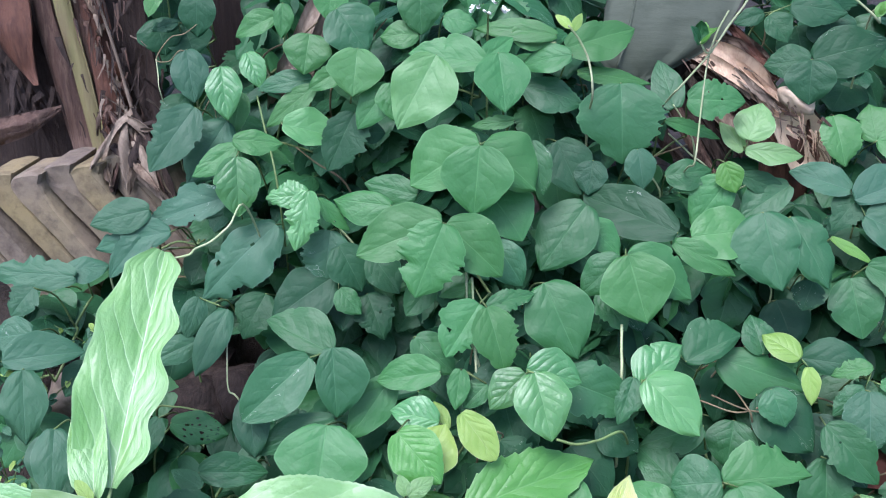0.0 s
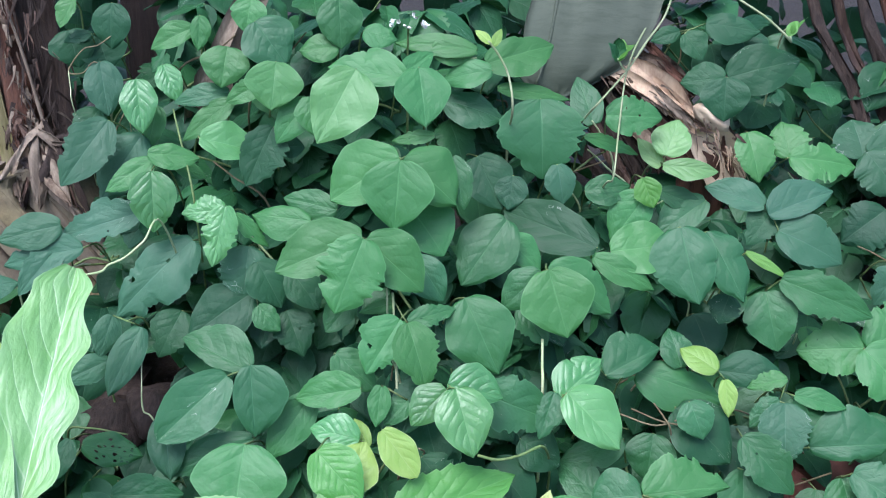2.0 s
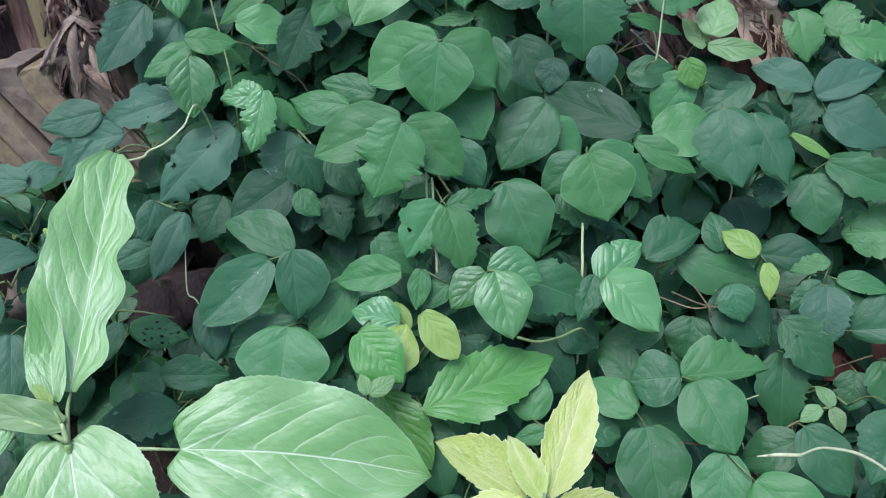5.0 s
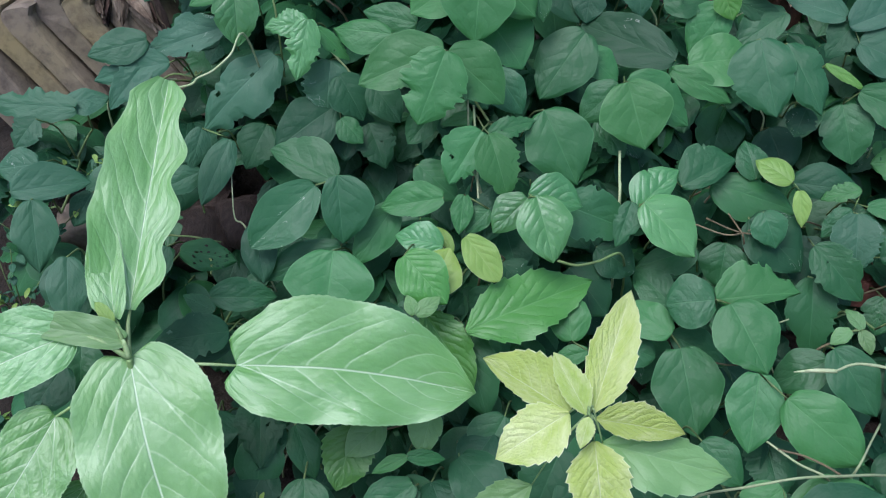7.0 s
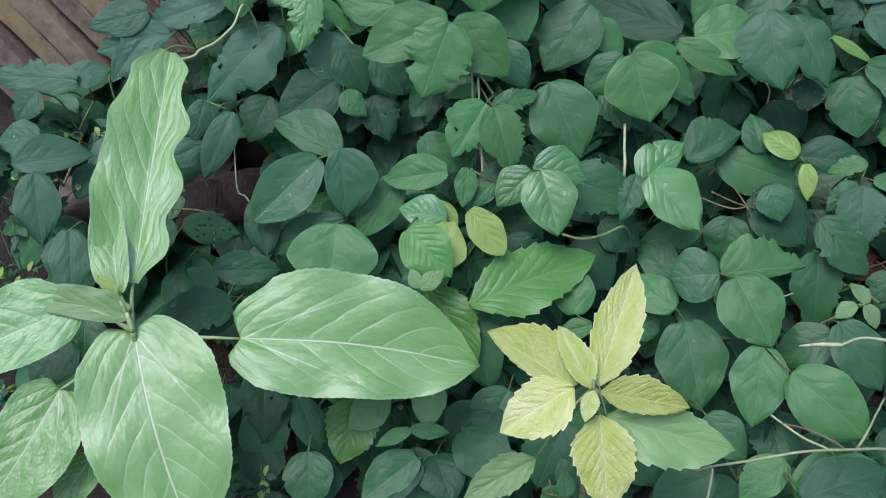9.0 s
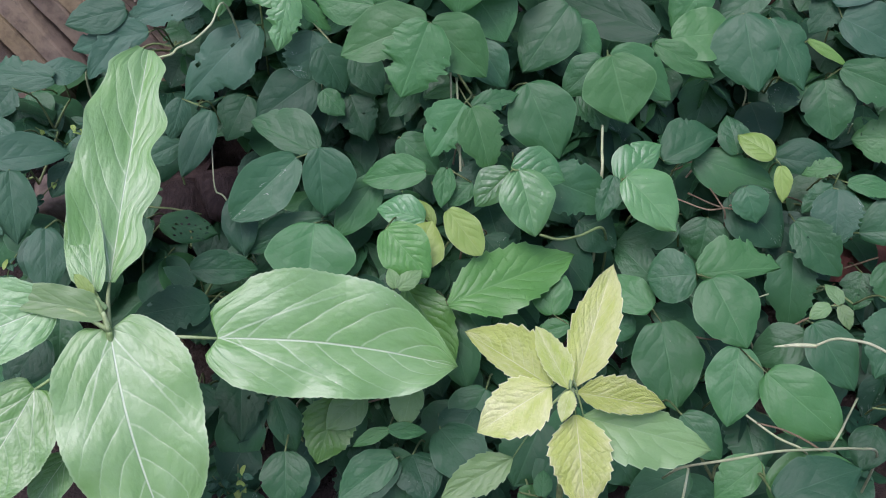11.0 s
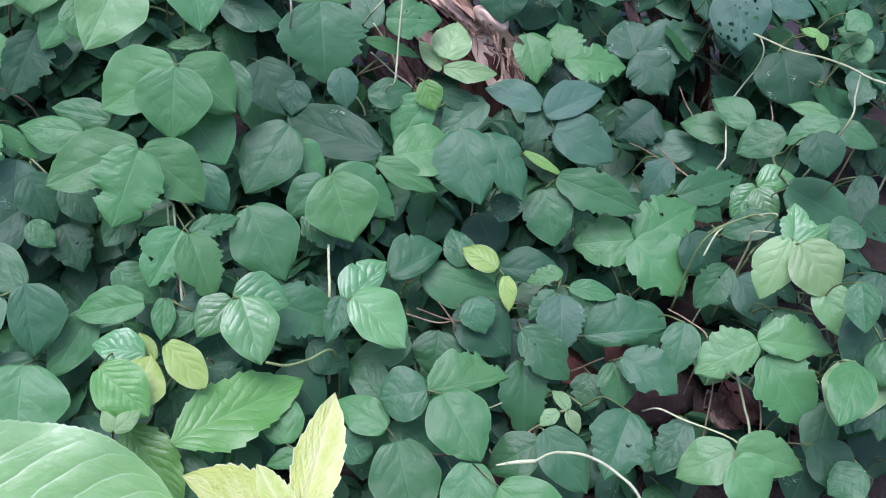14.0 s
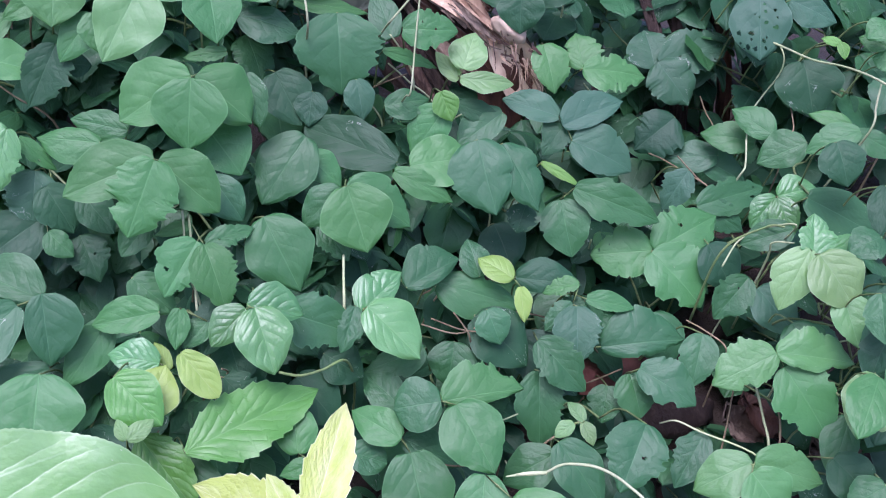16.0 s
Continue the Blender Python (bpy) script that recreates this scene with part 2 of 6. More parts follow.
CREAM = rough_material("peeled_pith", (0.60, 0.500, 0.344), (0.52, 0.410, 0.279), (0.36, 0.250, 0.164), (1, 1, 0.5), 20, 0.6, 0.5)
RUST = rough_material("red_brown_sheath", (0.085, 0.038, 0.023), (0.125, 0.060, 0.037), (0.030, 0.015, 0.011), (1, 1, 0.2), 36, 0.7, 1.0)
CLAY = rough_material("weathered_tile", (0.165, 0.136, 0.105), (0.205, 0.170, 0.102), (0.070, 0.056, 0.043), grain=24, rough=0.9, relief=0.8, depth=0.004)
OCHRE = rough_material("weathered_tile_ochre", (0.205, 0.168, 0.082), (0.165, 0.138, 0.086), (0.075, 0.060, 0.037), grain=24, rough=0.9, relief=0.8, depth=0.004)
TERRACOTTA = rough_material("terracotta", (0.16, 0.062, 0.042), (0.12, 0.052, 0.036), (0.07, 0.040, 0.032), grain=20, rough=0.85)
DULL_LEAF = rough_material("banana_leaf", (0.056, 0.070, 0.048), (0.070, 0.084, 0.060), (0.042, 0.054, 0.036), (0.15, 1, 1), 40, 0.75, 0.3, sheen=0.2)
PETAL = rough_material("white_petal", (0.75, 0.76, 0.70), (0.8, 0.8, 0.74), (0.62, 0.65, 0.55), grain=30, rough=0.7, relief=0.2)


# ---- building helpers ----
WORLD = {}


def put(ob, m, parent=None):
    """Sets ob at the pose m of the world, under parent."""
    if parent is not None:
        ob.parent = parent
        ob.matrix_parent_inverse = WORLD[parent].inverted()
    ob.matrix_basis = m
    WORLD[ob] = m.copy()
    return ob


def mesh_of(name, verts, faces, uvs=None, smooth=True):
    me = bpy.data.meshes.new(name)
    me.from_pydata(verts, [], faces)
    if uvs:
        layer = me.uv_layers.new(name="UVMap")
        for loop in me.loops:
            layer.data[loop.index].uv = uvs[loop.vertex_index]
    if smooth:
        me.polygons.foreach_set("use_smooth", [True] * len(me.polygons))
    me.update()
    return me


def part(name, me, material, parent, m=None, label=""):
    ob = new(name, me)
    if not me.materials:
        me.materials.append(None)
    ob.material_slots[0].link = "OBJECT"
    ob.material_slots[0].material = material
    put(ob, m if m is not None else WORLD[parent].copy() if parent else Matrix(), parent)
    return tagged(ob, label)


def thing(name, place, label, category, group="", kind=""):
    ob = put(new(name), Matrix.Translation(place))
    return tagged(ob, label, category, group, kind)


def smooth_line(points, steps):
    """A smooth line through the points."""
    p = [Vector(q) for q in points]
    p = [p[0] * 2 - p[1]] + p + [p[-1] * 2 - p[-2]]
    out = []
    for i in range(1, len(p) - 2):
        for k in range(steps):
            t = k / steps
            out.append(0.5 * (2 * p[i] + (p[i + 1] - p[i - 1]) * t + (2 * p[i - 1] - 5 * p[i] + 4 * p[i + 1] - p[i + 2]) * t * t + (3 * p[i] - p[i - 1] - 3 * p[i + 1] + p[i + 2]) * t ** 3))
    return out + [p[-2]]


def tube(verts, faces, line, r0, r1, sides=6, rough=0.0):
    """Adds a tapered tube along the line to verts and faces."""
    n = len(line)
    for i, c in enumerate(line):
        d = (line[min(i + 1, n - 1)] - line[max(i - 1, 0)]).normalized()
        a = d.orthogonal().normalized() if i == 0 else (a - d * a.dot(d)).normalized()
        b = d.cross(a)
        r = r0 + (r1 - r0) * i / max(1, n - 1)
        for k in range(sides):
            w = math.tau * k / sides
            q = c + (a * math.cos(w) + b * math.sin(w)) * r
            if rough:
                q = q + (a * math.cos(w) + b * math.sin(w)) * r * rough * noise.noise(q * 30)
            verts.append(q)
    s = len(verts) - n * sides
    for i in range(n - 1):
        for k in range(sides):
            j = (k + 1) % sides
            faces.append((s + i * sides + k, s + i * sides + j, s + (i + 1) * sides + j, s + (i + 1) * sides + k))
    faces.append(tuple(s + k for k in reversed(range(sides))))
    faces.append(tuple(s + (n - 1) * sides + k for k in range(sides)))


def tube_mesh(name, lines, r0, r1, origin, sides=6, rough=0.0):
    verts, faces = [], []
    o = Vector(origin)
    for line in lines:
        tube(verts, faces, [Vector(q) - o for q in line], r0, r1, sides, rough)
    return mesh_of(name, verts, faces)


# ---- leaf blades: one unit long from the stalk to the tip, one unit wide ----
def bean_blade(kind, lop, seed):
    """A bean leaflet. lop: how much wider its right half is. o: egg-shaped, d: angular, e: oval, r: bitten, h: full of holes."""
    rng = random.Random(seed * 77 + ord(kind) * 5 + round(lop * 20))
    wide, point, rhomb, drip = {"d": (0.46, 0.76, 0.50, 0.16), "e": (0.50, 0.54, 0.08, 0.12)}.get(kind, (0.43, 0.66, 0.34, 0.22))
    wide, rhomb = wide + rng.uniform(-0.03, 0.04), max(0.0, rhomb + rng.uniform(-0.12, 0.12))
    round_base, heart = rng.uniform(0.42, 0.52), rng.uniform(0.01, 0.045)
    fold, arch, roll, twist = rng.uniform(0.02, 0.16), rng.uniform(0.02, 0.09), rng.uniform(0.0, 0.09), rng.uniform(-0.12, 0.12)
    wave, phase = rng.uniform(0.006, 0.02), rng.uniform(0, 6)
    nu, nv = {"r": (18, 64), "h": (100, 130)}.get(kind, (12, 26))
    bites = []
    if kind == "r":
        for _ in range(rng.randint(8, 13)):
            size = rng.uniform(0.018, 0.05)
            bites.append((rng.choice((-1, 1)), rng.uniform(0.25, 0.97), size, size * rng.uniform(2.5, 6.0)))
        bites.append((rng.choice((-1, 1)), rng.uniform(0.55, 0.9), rng.uniform(0.05, 0.09), rng.uniform(0.2, 0.4)))
    elif kind == "o" and seed % 2 == 0:
        nu, nv = 14, 52
        bites = [(rng.choice((-1, 1)), rng.uniform(0.45, 0.97), rng.uniform(0.015, 0.035), rng.uniform(0.06, 0.18)) for _ in range(4)]
    lobe = rng.uniform(0.08, 0.26) if kind == "r" else 0.0
    verts, uvs, faces = [], [], []
    for i in range(nv + 1):
        v = i / nv
        v = v * v * 0.35 + v * 0.65
        if v < wide:
            h = 0.5 * math.sin(math.pi / 2 * v / wide) ** round_base
        else:
            u = (v - wide) / (1 - wide)
            h = 0.5 * ((1 - rhomb) * max(0.0, math.cos(math.pi / 2 * u)) ** point + rhomb * (1 - u) ** 0.9)
            h *= 1 - drip * max(0.0, (v - 0.82) / 0.18)
        for j in range(nu + 1):
            e = j / nu * 2 - 1
            sgn = -1 if e < 0 else 1
            cut = 1 + 0.075 * noise.noise(Vector((v * 5, seed * 5.3, sgn * 3 + lop)))
            for s, bv, br, bd in bites:
                if s == sgn and abs(v - bv) < br:
                    q = (v - bv) / br
                    cut = min(cut, 1 - bd * math.sqrt(1 - q * q) * (0.85 + 0.5 * noise.noise(Vector((v * 45, seed, bv * 9)))))
            if kind == "r":
                cut *= 1 - lobe * max(0.0, noise.noise(Vector((v * 8, seed * 5.3, sgn * 3)))) - 0.09 * abs(noise.noise(Vector((v * 30, seed * 2.1, sgn))))
            x = e * h * cut * (1 + lop * sgn)
            y = v - heart * math.sin(math.pi * min(1.0, abs(x) / 0.42)) * (1 - v) ** 7
            z = fold * abs(x) + arch * 4 * v * (1 - v) - roll * abs(e) ** 3 * 0.6 + twist * x * (v - 0.3)
            z += wave * abs(e) ** 2 * math.sin(v * 15 + phase + sgn) + 0.014 * noise.noise(Vector((x * 4 + seed * 9, v * 4, lop)))
            verts.append((x, y, z))
            uvs.append((0.5 + e / 2, v))
    holes = [(rng.uniform(-0.35, 0.35), rng.uniform(0.2, 0.85), rng.uniform(0.012, 0.035)) for _ in range(26 if kind == "h" else rng.randint(0, 2) if kind == "r" else 0)]
    for i in range(nv):
        for j in range(nu):
            a = i * (nu + 1) + j
            f = (a, a + 1, a + nu + 2, a + nu + 1)
            cx, cy = sum(verts[k][0] for k in f) / 4, sum(verts[k][1] for k in f) / 4
            ragged = 1 + 1.3 * noise.noise(Vector((cx * 30, cy * 30, seed)))
            if not any((cx - hx) ** 2 + (cy - hy) ** 2 < hr * hr * ragged for hx, hy, hr in holes):
                faces.append(f)
    return mesh_of("leaf_blade", verts, faces, uvs)


def sapling_blade(kind, seed, lop=0.0):
    """A sapling's leaf. lop: how much wider its right half is. t: broad with a drawn-out tip and fine teeth, w: long with a wavy edge, s: pointed with coarse teeth."""
    rng = random.Random(seed * 77 + ord(kind))
    nu, nv = 16, 72
    fold, arch = (rng.uniform(0.05, 0.12), rng.uniform(0.03, 0.07)) if kind == "t" else (rng.uniform(0.10, 0.18), rng.uniform(0.02, 0.06))
    wave, phase = {"t": 0.022, "w": 0.024, "s": 0.02}[kind], rng.uniform(0, 6)
    heart, bend = (0.06, rng.uniform(-0.05, 0.05)) if kind == "t" else (0.0, 0.0)
    rows = {"t": (0.16, 0.43, 0.49, 0.50, 0.50, 0.49, 0.465, 0.42, 0.34, 0.21, 0.0),
            "w": (0.12, 0.38, 0.48, 0.50, 0.50, 0.49, 0.47, 0.44, 0.40, 0.34, 0.10),
            "s": (0.05, 0.27, 0.41, 0.485, 0.50, 0.485, 0.45, 0.385, 0.29, 0.16, 0.0)}[kind]
    verts, uvs, faces = [], [], []
    for i in range(nv + 1):
        v = i / nv
        v = 0.75 * v + 0.25 * v * v
        k = v * 10
        a = min(9, int(k))
        h = rows[a] + (rows[a + 1] - rows[a]) * (k - a)
        if kind == "t" and k < 1:
            h = rows[1] * k ** 0.42
        for j in range(nu + 1):
            e = j / nu * 2 - 1
            sgn = -1 if e < 0 else 1
            cut = 1 + 0.04 * noise.noise(Vector((v * 5.5, seed * 3.7, sgn * 5)))
            if kind == "t":
                cut *= 0.985 + 0.022 * ((v * 30) % 1.0)
            elif kind == "s":
                cut *= 0.94 + 0.11 * ((v * (8 + seed % 3)) % 1.0) ** 1.3 + 0.07 * noise.noise(Vector((v * 5, seed * 2.7, sgn)))
            else:
                cut *= 1 + (0.24 * math.sin(v * 23.3 - 1.47) if sgn > 0 else 0.05 * math.sin(v * 21)) + 0.05 * noise.noise(Vector((v * 9, 3, sgn * 4)))
            x = e * h * cut * (1 + lop * sgn) + bend * math.sin(math.pi * v)
            z = fold * abs(x) + arch * 4 * v * (1 - v) + wave * abs(e) ** 2 * math.sin(v * 17 + phase + sgn)
            z += 0.016 * noise.noise(Vector((x * 4 + seed * 9, v * 4, 0)))
            verts.append((x, v - heart * math.sin(math.pi * min(1.0, abs(x) / 0.42)) * (1 - v) ** 7, z))
            uvs.append((0.5 + e / 2, v))
    for i in range(nv):
        for j in range(nu):
            a = i * (nu + 1) + j
            faces.append((a, a + 1, a + nu + 2, a + nu + 1))
    return mesh_of("leaf_blade", verts, faces, uvs)


BEAN = {}


def bean(kind, lop=0.0, seed=0):
    """The bean leaflet of a kind and lean, made once and shared."""
    key = (kind, round(lop / 0.15), seed)
    if key not in BEAN:
        BEAN[key] = bean_blade(kind, key[1] * 0.15, seed)
    return BEAN[key]


BLADES = {k: [sapling_blade(k, s) for s in range(n)] for k, n in (("s", 4),)}
BLADES["o"] = [bean("o", 0.0, s) for s in range(10)]
turn = random.Random(3)
NODES = {}
FRONT = []


def leaf(vine, *leaflets, name="leaf", fill=False):
    """A compound leaf: its stalk, and one leaflet for each row of (shape, material, x, y, z, turns, length, width)."""
    seed = Vector(leaflets[0][2:5])
    apart = [q for q in leaflets if (Vector(q[2:5]) - seed).length > 0.045]
    for q in apart:
        leaf(vine, q, name=name, fill=fill)
    leaflets = [q for q in leaflets if q not in apart]
    hub = sum((Vector(q[2:5]) for q in leaflets), Vector()) / len(leaflets)
    low = hub + Vector((turn.uniform(-0.03, 0.03), turn.uniform(0.07, 0.11), -turn.uniform(0.05, 0.11)))
    line = smooth_line([low, low.lerp(hub, 0.5) + Vector((0, 0.012, 0.012)), hub], 4)
    for q in leaflets:
        if (Vector(q[2:5]) - hub).length > 0.004:
            line += [Vector(q[2:5]), hub + Vector((0.0003, 0, 0))]
    lines = [line]
    stalk = part(name, tube_mesh("stalk", lines, 0.0016, 0.0012, hub, 5), STEM, vine, Matrix.Translation(hub))
    NODES.setdefault(vine, []).append(low)
    for shape, material, x, y, z, rx, ry, rz, length, width, *lop in leaflets:
        if not fill:
            FRONT.append((vine, Vector((x, y, z)) + pose(0, 0, 0, rx, ry, rz) @ Vector((0, length * 0.45, 0))))
        if shape == "s":
            me = turn.choice(BLADES["s"])
        else:
            me = bean(shape, lop[0] if lop else 0.0, turn.randint(0, 9 if shape == "r" else 5))
        m = pose(x, y, z, rx, ry, rz) @ Matrix.Diagonal((width, length, (width + length) / 2, 1))
        part("leaflet", me, material, stalk, m)
    return stalk


def grow_stem(vine):
    """The vine's branching stems: each leaf stalk's foot joins the nearest lower one, and the lowest ones the root."""
    foot = WORLD[vine].translation
    pts = [foot - Vector((0, 0, 0.03))] + sorted(NODES[vine], key=lambda p: p.z)
    lines = []
    for i, p in enumerate(pts[1:], 1):
        q = min(pts[:i], key=lambda o: (o - p).length + (0.6 * max(0.0, (o - p).length - 0.12)))
        m = (p + q) / 2 + Vector((turn.uniform(-0.01, 0.01), 0.025 + 0.25 * max(0.0, (q - p).length - 0.15), 0.0))
        lines.append(smooth_line([q, m, p], 3))
    part("stem", tube_mesh("stem", lines, 0.0022, 0.0016, foot, 5), STEM, vine)


def soil_height(x, y):
    t = min(1.0, max(0.0, (y - 0.62) / 1.15))
    t = t * t * (3 - 2 * t)
    fade = min(1.0, max(0.0, (4.5 - y) / 2.0))
    h = 0.56 * t * fade + 0.05 * noise.noise(Vector((x * 2.2, y * 2.2, 0))) * t + 0.015 * noise.noise(Vector((x * 11, y * 11, 3)))
    return h


# ---- ground ----
xs = [-60, -25, -10, -5, -3] + [-2.5 + 0.05 * i for i in range(111)] + [3.6, 5, 10, 25, 60]
ys = [-60, -25, -10, -5, -2] + [-1.5 + 0.05 * i for i in range(131)] + [5.6, 8, 14, 30, 70]
verts = [(x, y, soil_height(x, y)) for y in ys for x in xs]
nx = len(xs)
faces = [(j * nx + i, j * nx + i + 1, (j + 1) * nx + i + 1, (j + 1) * nx + i) for j in range(len(ys) - 1) for i in range(nx - 1)]
ground = part("ground", mesh_of("ground", verts, faces), SOIL, None)
tagged(ground, "dark brown bare soil heaped up under the vines", "ground", kind="structure")

# ---- bean vines that cover the heap ----
def bean_vine(x, y, label):
    return thing("bean_vine", (x, y, soil_height(x, y)), label, "vine", "bean vines on the heap")


vine_a = bean_vine(-0.35, 1.75, "climbing bean vine with fresh and dark leaves beside the banana stem")
vine_b = bean_vine(-0.02, 1.50, "climbing bean vine with broad bright green three-part leaves")
vine_c = bean_vine(0.25, 1.55, "climbing bean vine with bitten dark and bright leaves")
vine_d = bean_vine(0.50, 1.65, "climbing bean vine with dark leaves and one yellowing leaf")
vine_e = bean_vine(-0.12, 1.30, "low bean vine with rounded paired leaflets and yellow leaves")
vine_f = bean_vine(-0.42, 1.50, "bean vine with dull dark ragged leaves over the tiles")
vine_g = bean_vine(0.40, 1.25, "low bean vine with rounded mid-green leaves on the slope")
vine_h = bean_vine(0.60, 1.15, "creeping bean vine with rounded leaves over bare stems")
vine_i = bean_vine(-0.10, 0.95, "low dark bean vine under the broad-leaved sapling")
vine_j = bean_vine(0.90, 1.50, "bean vine with glossy pale young leaves on thin stems")
vine_k = bean_vine(0.85, 1.80, "bean vine with holed and ragged dark leaves")
leaf(vine_a, ("o", GREEN, -0.457, 1.718, 1.053, -65, -21, 170, 0.050, 0.031, 0.30))
leaf(vine_a, ("o", DARK_TONE, -0.398, 1.713, 1.049, -78, -1, 177, 0.071, 0.062, 0.00))
leaf(vine_a, ("r", DARK_TONE, -0.439, 1.732, 0.997, -26, -52, 126, 0.044, 0.023, 0.00))
leaf(vine_a, ("o", GREEN, -0.264, 1.654, 1.022, -45, -51, 137, 0.072, 0.041, 0.15))
leaf(vine_a, ("o", GREEN, -0.251, 1.638, 1.043, -73, -3, -179, 0.053, 0.032, -0.15))
leaf(vine_a, ("o", YOUNG, -0.340, 1.588, 0.957, -65, 4, -170, 0.082, 0.054, 0.00), ("o", YOUNG, -0.305, 1.612, 0.973, -60, 16, -160, 0.060, 0.041, 0.00), ("o", GREEN, -0.316, 1.608, 0.912, -67, -11, 177, 0.065, 0.038, 0.00))
leaf(vine_a, ("o", GREEN, -0.300, 1.480, 0.866, -41, -40, 141, 0.079, 0.042, -0.15), ("o", GREEN, -0.304, 1.470, 0.878, -15, 53, -90, 0.072, 0.040, 0.15), ("o", GREEN, -0.275, 1.496, 0.855, -44, 51, -115, 0.051, 0.026, 0.00), ("o", YOUNG, -0.297, 1.453, 0.857, -69, -3, -164, 0.085, 0.066, 0.00))
leaf(vine_a, ("o", GREEN, -0.203, 1.579, 1.008, -63, -8, -180, 0.062, 0.071, 0.00))
leaf(vine_a, ("r", BLUISH, -0.375, 1.549, 0.904, -58, -32, 171, 0.117, 0.075, 0.00), ("r", BLUISH, -0.335, 1.577, 0.876, -64, -28, 167, 0.118, 0.079, 0.00))
leaf(vine_a, ("o", BLUISH, -0.416, 1.682, 0.963, -68, 5, -167, 0.085, 0.060, 0.00))
# dark leaves added at the back to make this gap read as shade
leaf(vine_a, ("o", DARK_TONE, -0.482, 1.760, 0.998, -73, 11, -166, 0.061, 0.078, 0.00), ("o", DARK_TONE, -0.439, 1.770, 0.986, -67, 12, -159, 0.056, 0.079, 0.00))
leaf(vine_a, ("r", DARK_TONE, -0.440, 1.745, 0.995, -13, -54, 136, 0.048, 0.027))
leaf(vine_a, ("r", DARK_TONE, -0.421, 1.677, 0.890, -46, -20, 162, 0.067, 0.058))
leaf(vine_b, ("o", BRIGHT, -0.237, 1.500, 0.892, -30, 52, -102, 0.090, 0.058, -0.15), ("o", GREEN, -0.198, 1.555, 0.934, -55, -40, 142, 0.093, 0.041, 0.00), ("o", MID_TONE, -0.202, 1.569, 0.943, -21, -55, 108, 0.084, 0.036, 0.15))
leaf(vine_b, ("d", BRIGHT, -0.127, 1.516, 0.999, -69, -8, -174, 0.069, 0.083, 0.00), ("o", GREEN, -0.152, 1.554, 0.961, -48, -51, 144, 0.060, 0.034, 0.00), ("o", MID_TONE, -0.161, 1.569, 1.046, -61, 29, -156, 0.076, 0.083, 0.00))
leaf(vine_b, ("o", GREEN, -0.169, 1.606, 1.073, -68, -9, 178, 0.051, 0.053, 0.00))
leaf(vine_b, ("o", GREEN, -0.041, 1.555, 1.013, -11, -57, 95, 0.058, 0.045, 0.00))
leaf(vine_b, ("d", BRIGHT, -0.014, 1.482, 0.997, -61, -23, 166, 0.117, 0.096, -0.15), ("o", GREEN, 0.055, 1.503, 0.980, 8, -53, 70, 0.115, 0.057, 0.30), ("d", GREEN, 0.072, 1.494, 0.998, -60, 1, -168, 0.086, 0.082, 0.00), ("o", GREEN, 0.047, 1.527, 0.978, 40, 46, -23, 0.065, 0.034, 0.00))
leaf(vine_b, ("o", MID_TONE, -0.041, 1.570, 1.081, -75, 1, -174, 0.072, 0.067, 0.00))
leaf(vine_b, ("o", GREEN, -0.082, 1.515, 0.947, -62, -30, 158, 0.079, 0.050, 0.00), ("o", GREEN, -0.081, 1.504, 0.953, -64, 6, -170, 0.057, 0.043, 0.15))
leaf(vine_b, ("r", DARK_TONE, -0.134, 1.516, 0.906, -67, -21, 166, 0.094, 0.073, -0.15), ("o", DARK_TONE, -0.125, 1.521, 0.875, -8, 54, -83, 0.035, 0.039, 0.00))
leaf(vine_b, ("r", GREEN, 0.094, 1.468, 0.908, -23, -64, 104, 0.060, 0.022, 0.00))
leaf(vine_b, ("o", GREEN, -0.002, 1.330, 0.806, -32, -48, 121, 0.123, 0.078, 0.15), ("r", GREEN, 0.000, 1.307, 0.813, -64, -18, 169, 0.103, 0.096, 0.00), ("o", GREEN, 0.003, 1.330, 0.804, -57, 39, -149, 0.102, 0.077, -0.15))
leaf(vine_b, ("o", MID_TONE, -0.041, 1.434, 0.809, 14, -60, 61, 0.080, 0.044, 0.00), ("o", GREEN, -0.075, 1.404, 0.803, 1, -56, 74, 0.086, 0.052, -0.30))
leaf(vine_b, ("r", GREEN, 0.048, 1.284, 0.710, -56, -27, 163, 0.083, 0.069, 0.15), ("r", GREEN, 0.057, 1.260, 0.716, -62, 9, -162, 0.088, 0.066, 0.00), ("r", MID_TONE, 0.058, 1.293, 0.702, 11, 44, -63, 0.069, 0.034, 0.00), ("o", GREEN, 0.041, 1.315, 0.721, -30, -53, 116, 0.050, 0.019, 0.00))
leaf(vine_b, ("o", MID_TONE, -0.037, 1.289, 0.658, -50, 37, -146, 0.072, 0.054, 0.00))
leaf(vine_b, ("o", GREEN, 0.024, 1.224, 0.646, -59, -8, 180, 0.053, 0.031, 0.00), ("o", MID_TONE, 0.058, 1.225, 0.624, -49, -32, 147, 0.044, 0.035, 0.15))
leaf(vine_b, ("o", YOUNG, 0.106, 1.201, 0.653, -51, -34, 148, 0.064, 0.049, 0.15), ("o", YOUNG, 0.116, 1.190, 0.660, -54, 9, -168, 0.087, 0.072, 0.00), ("o", YOUNG, 0.107, 1.204, 0.658, -22, 49, -109, 0.073, 0.053, -0.30))
leaf(vine_b, ("o", DARK_TONE, 0.079, 1.260, 0.638, -51, -16, 165, 0.080, 0.059, 0.00))
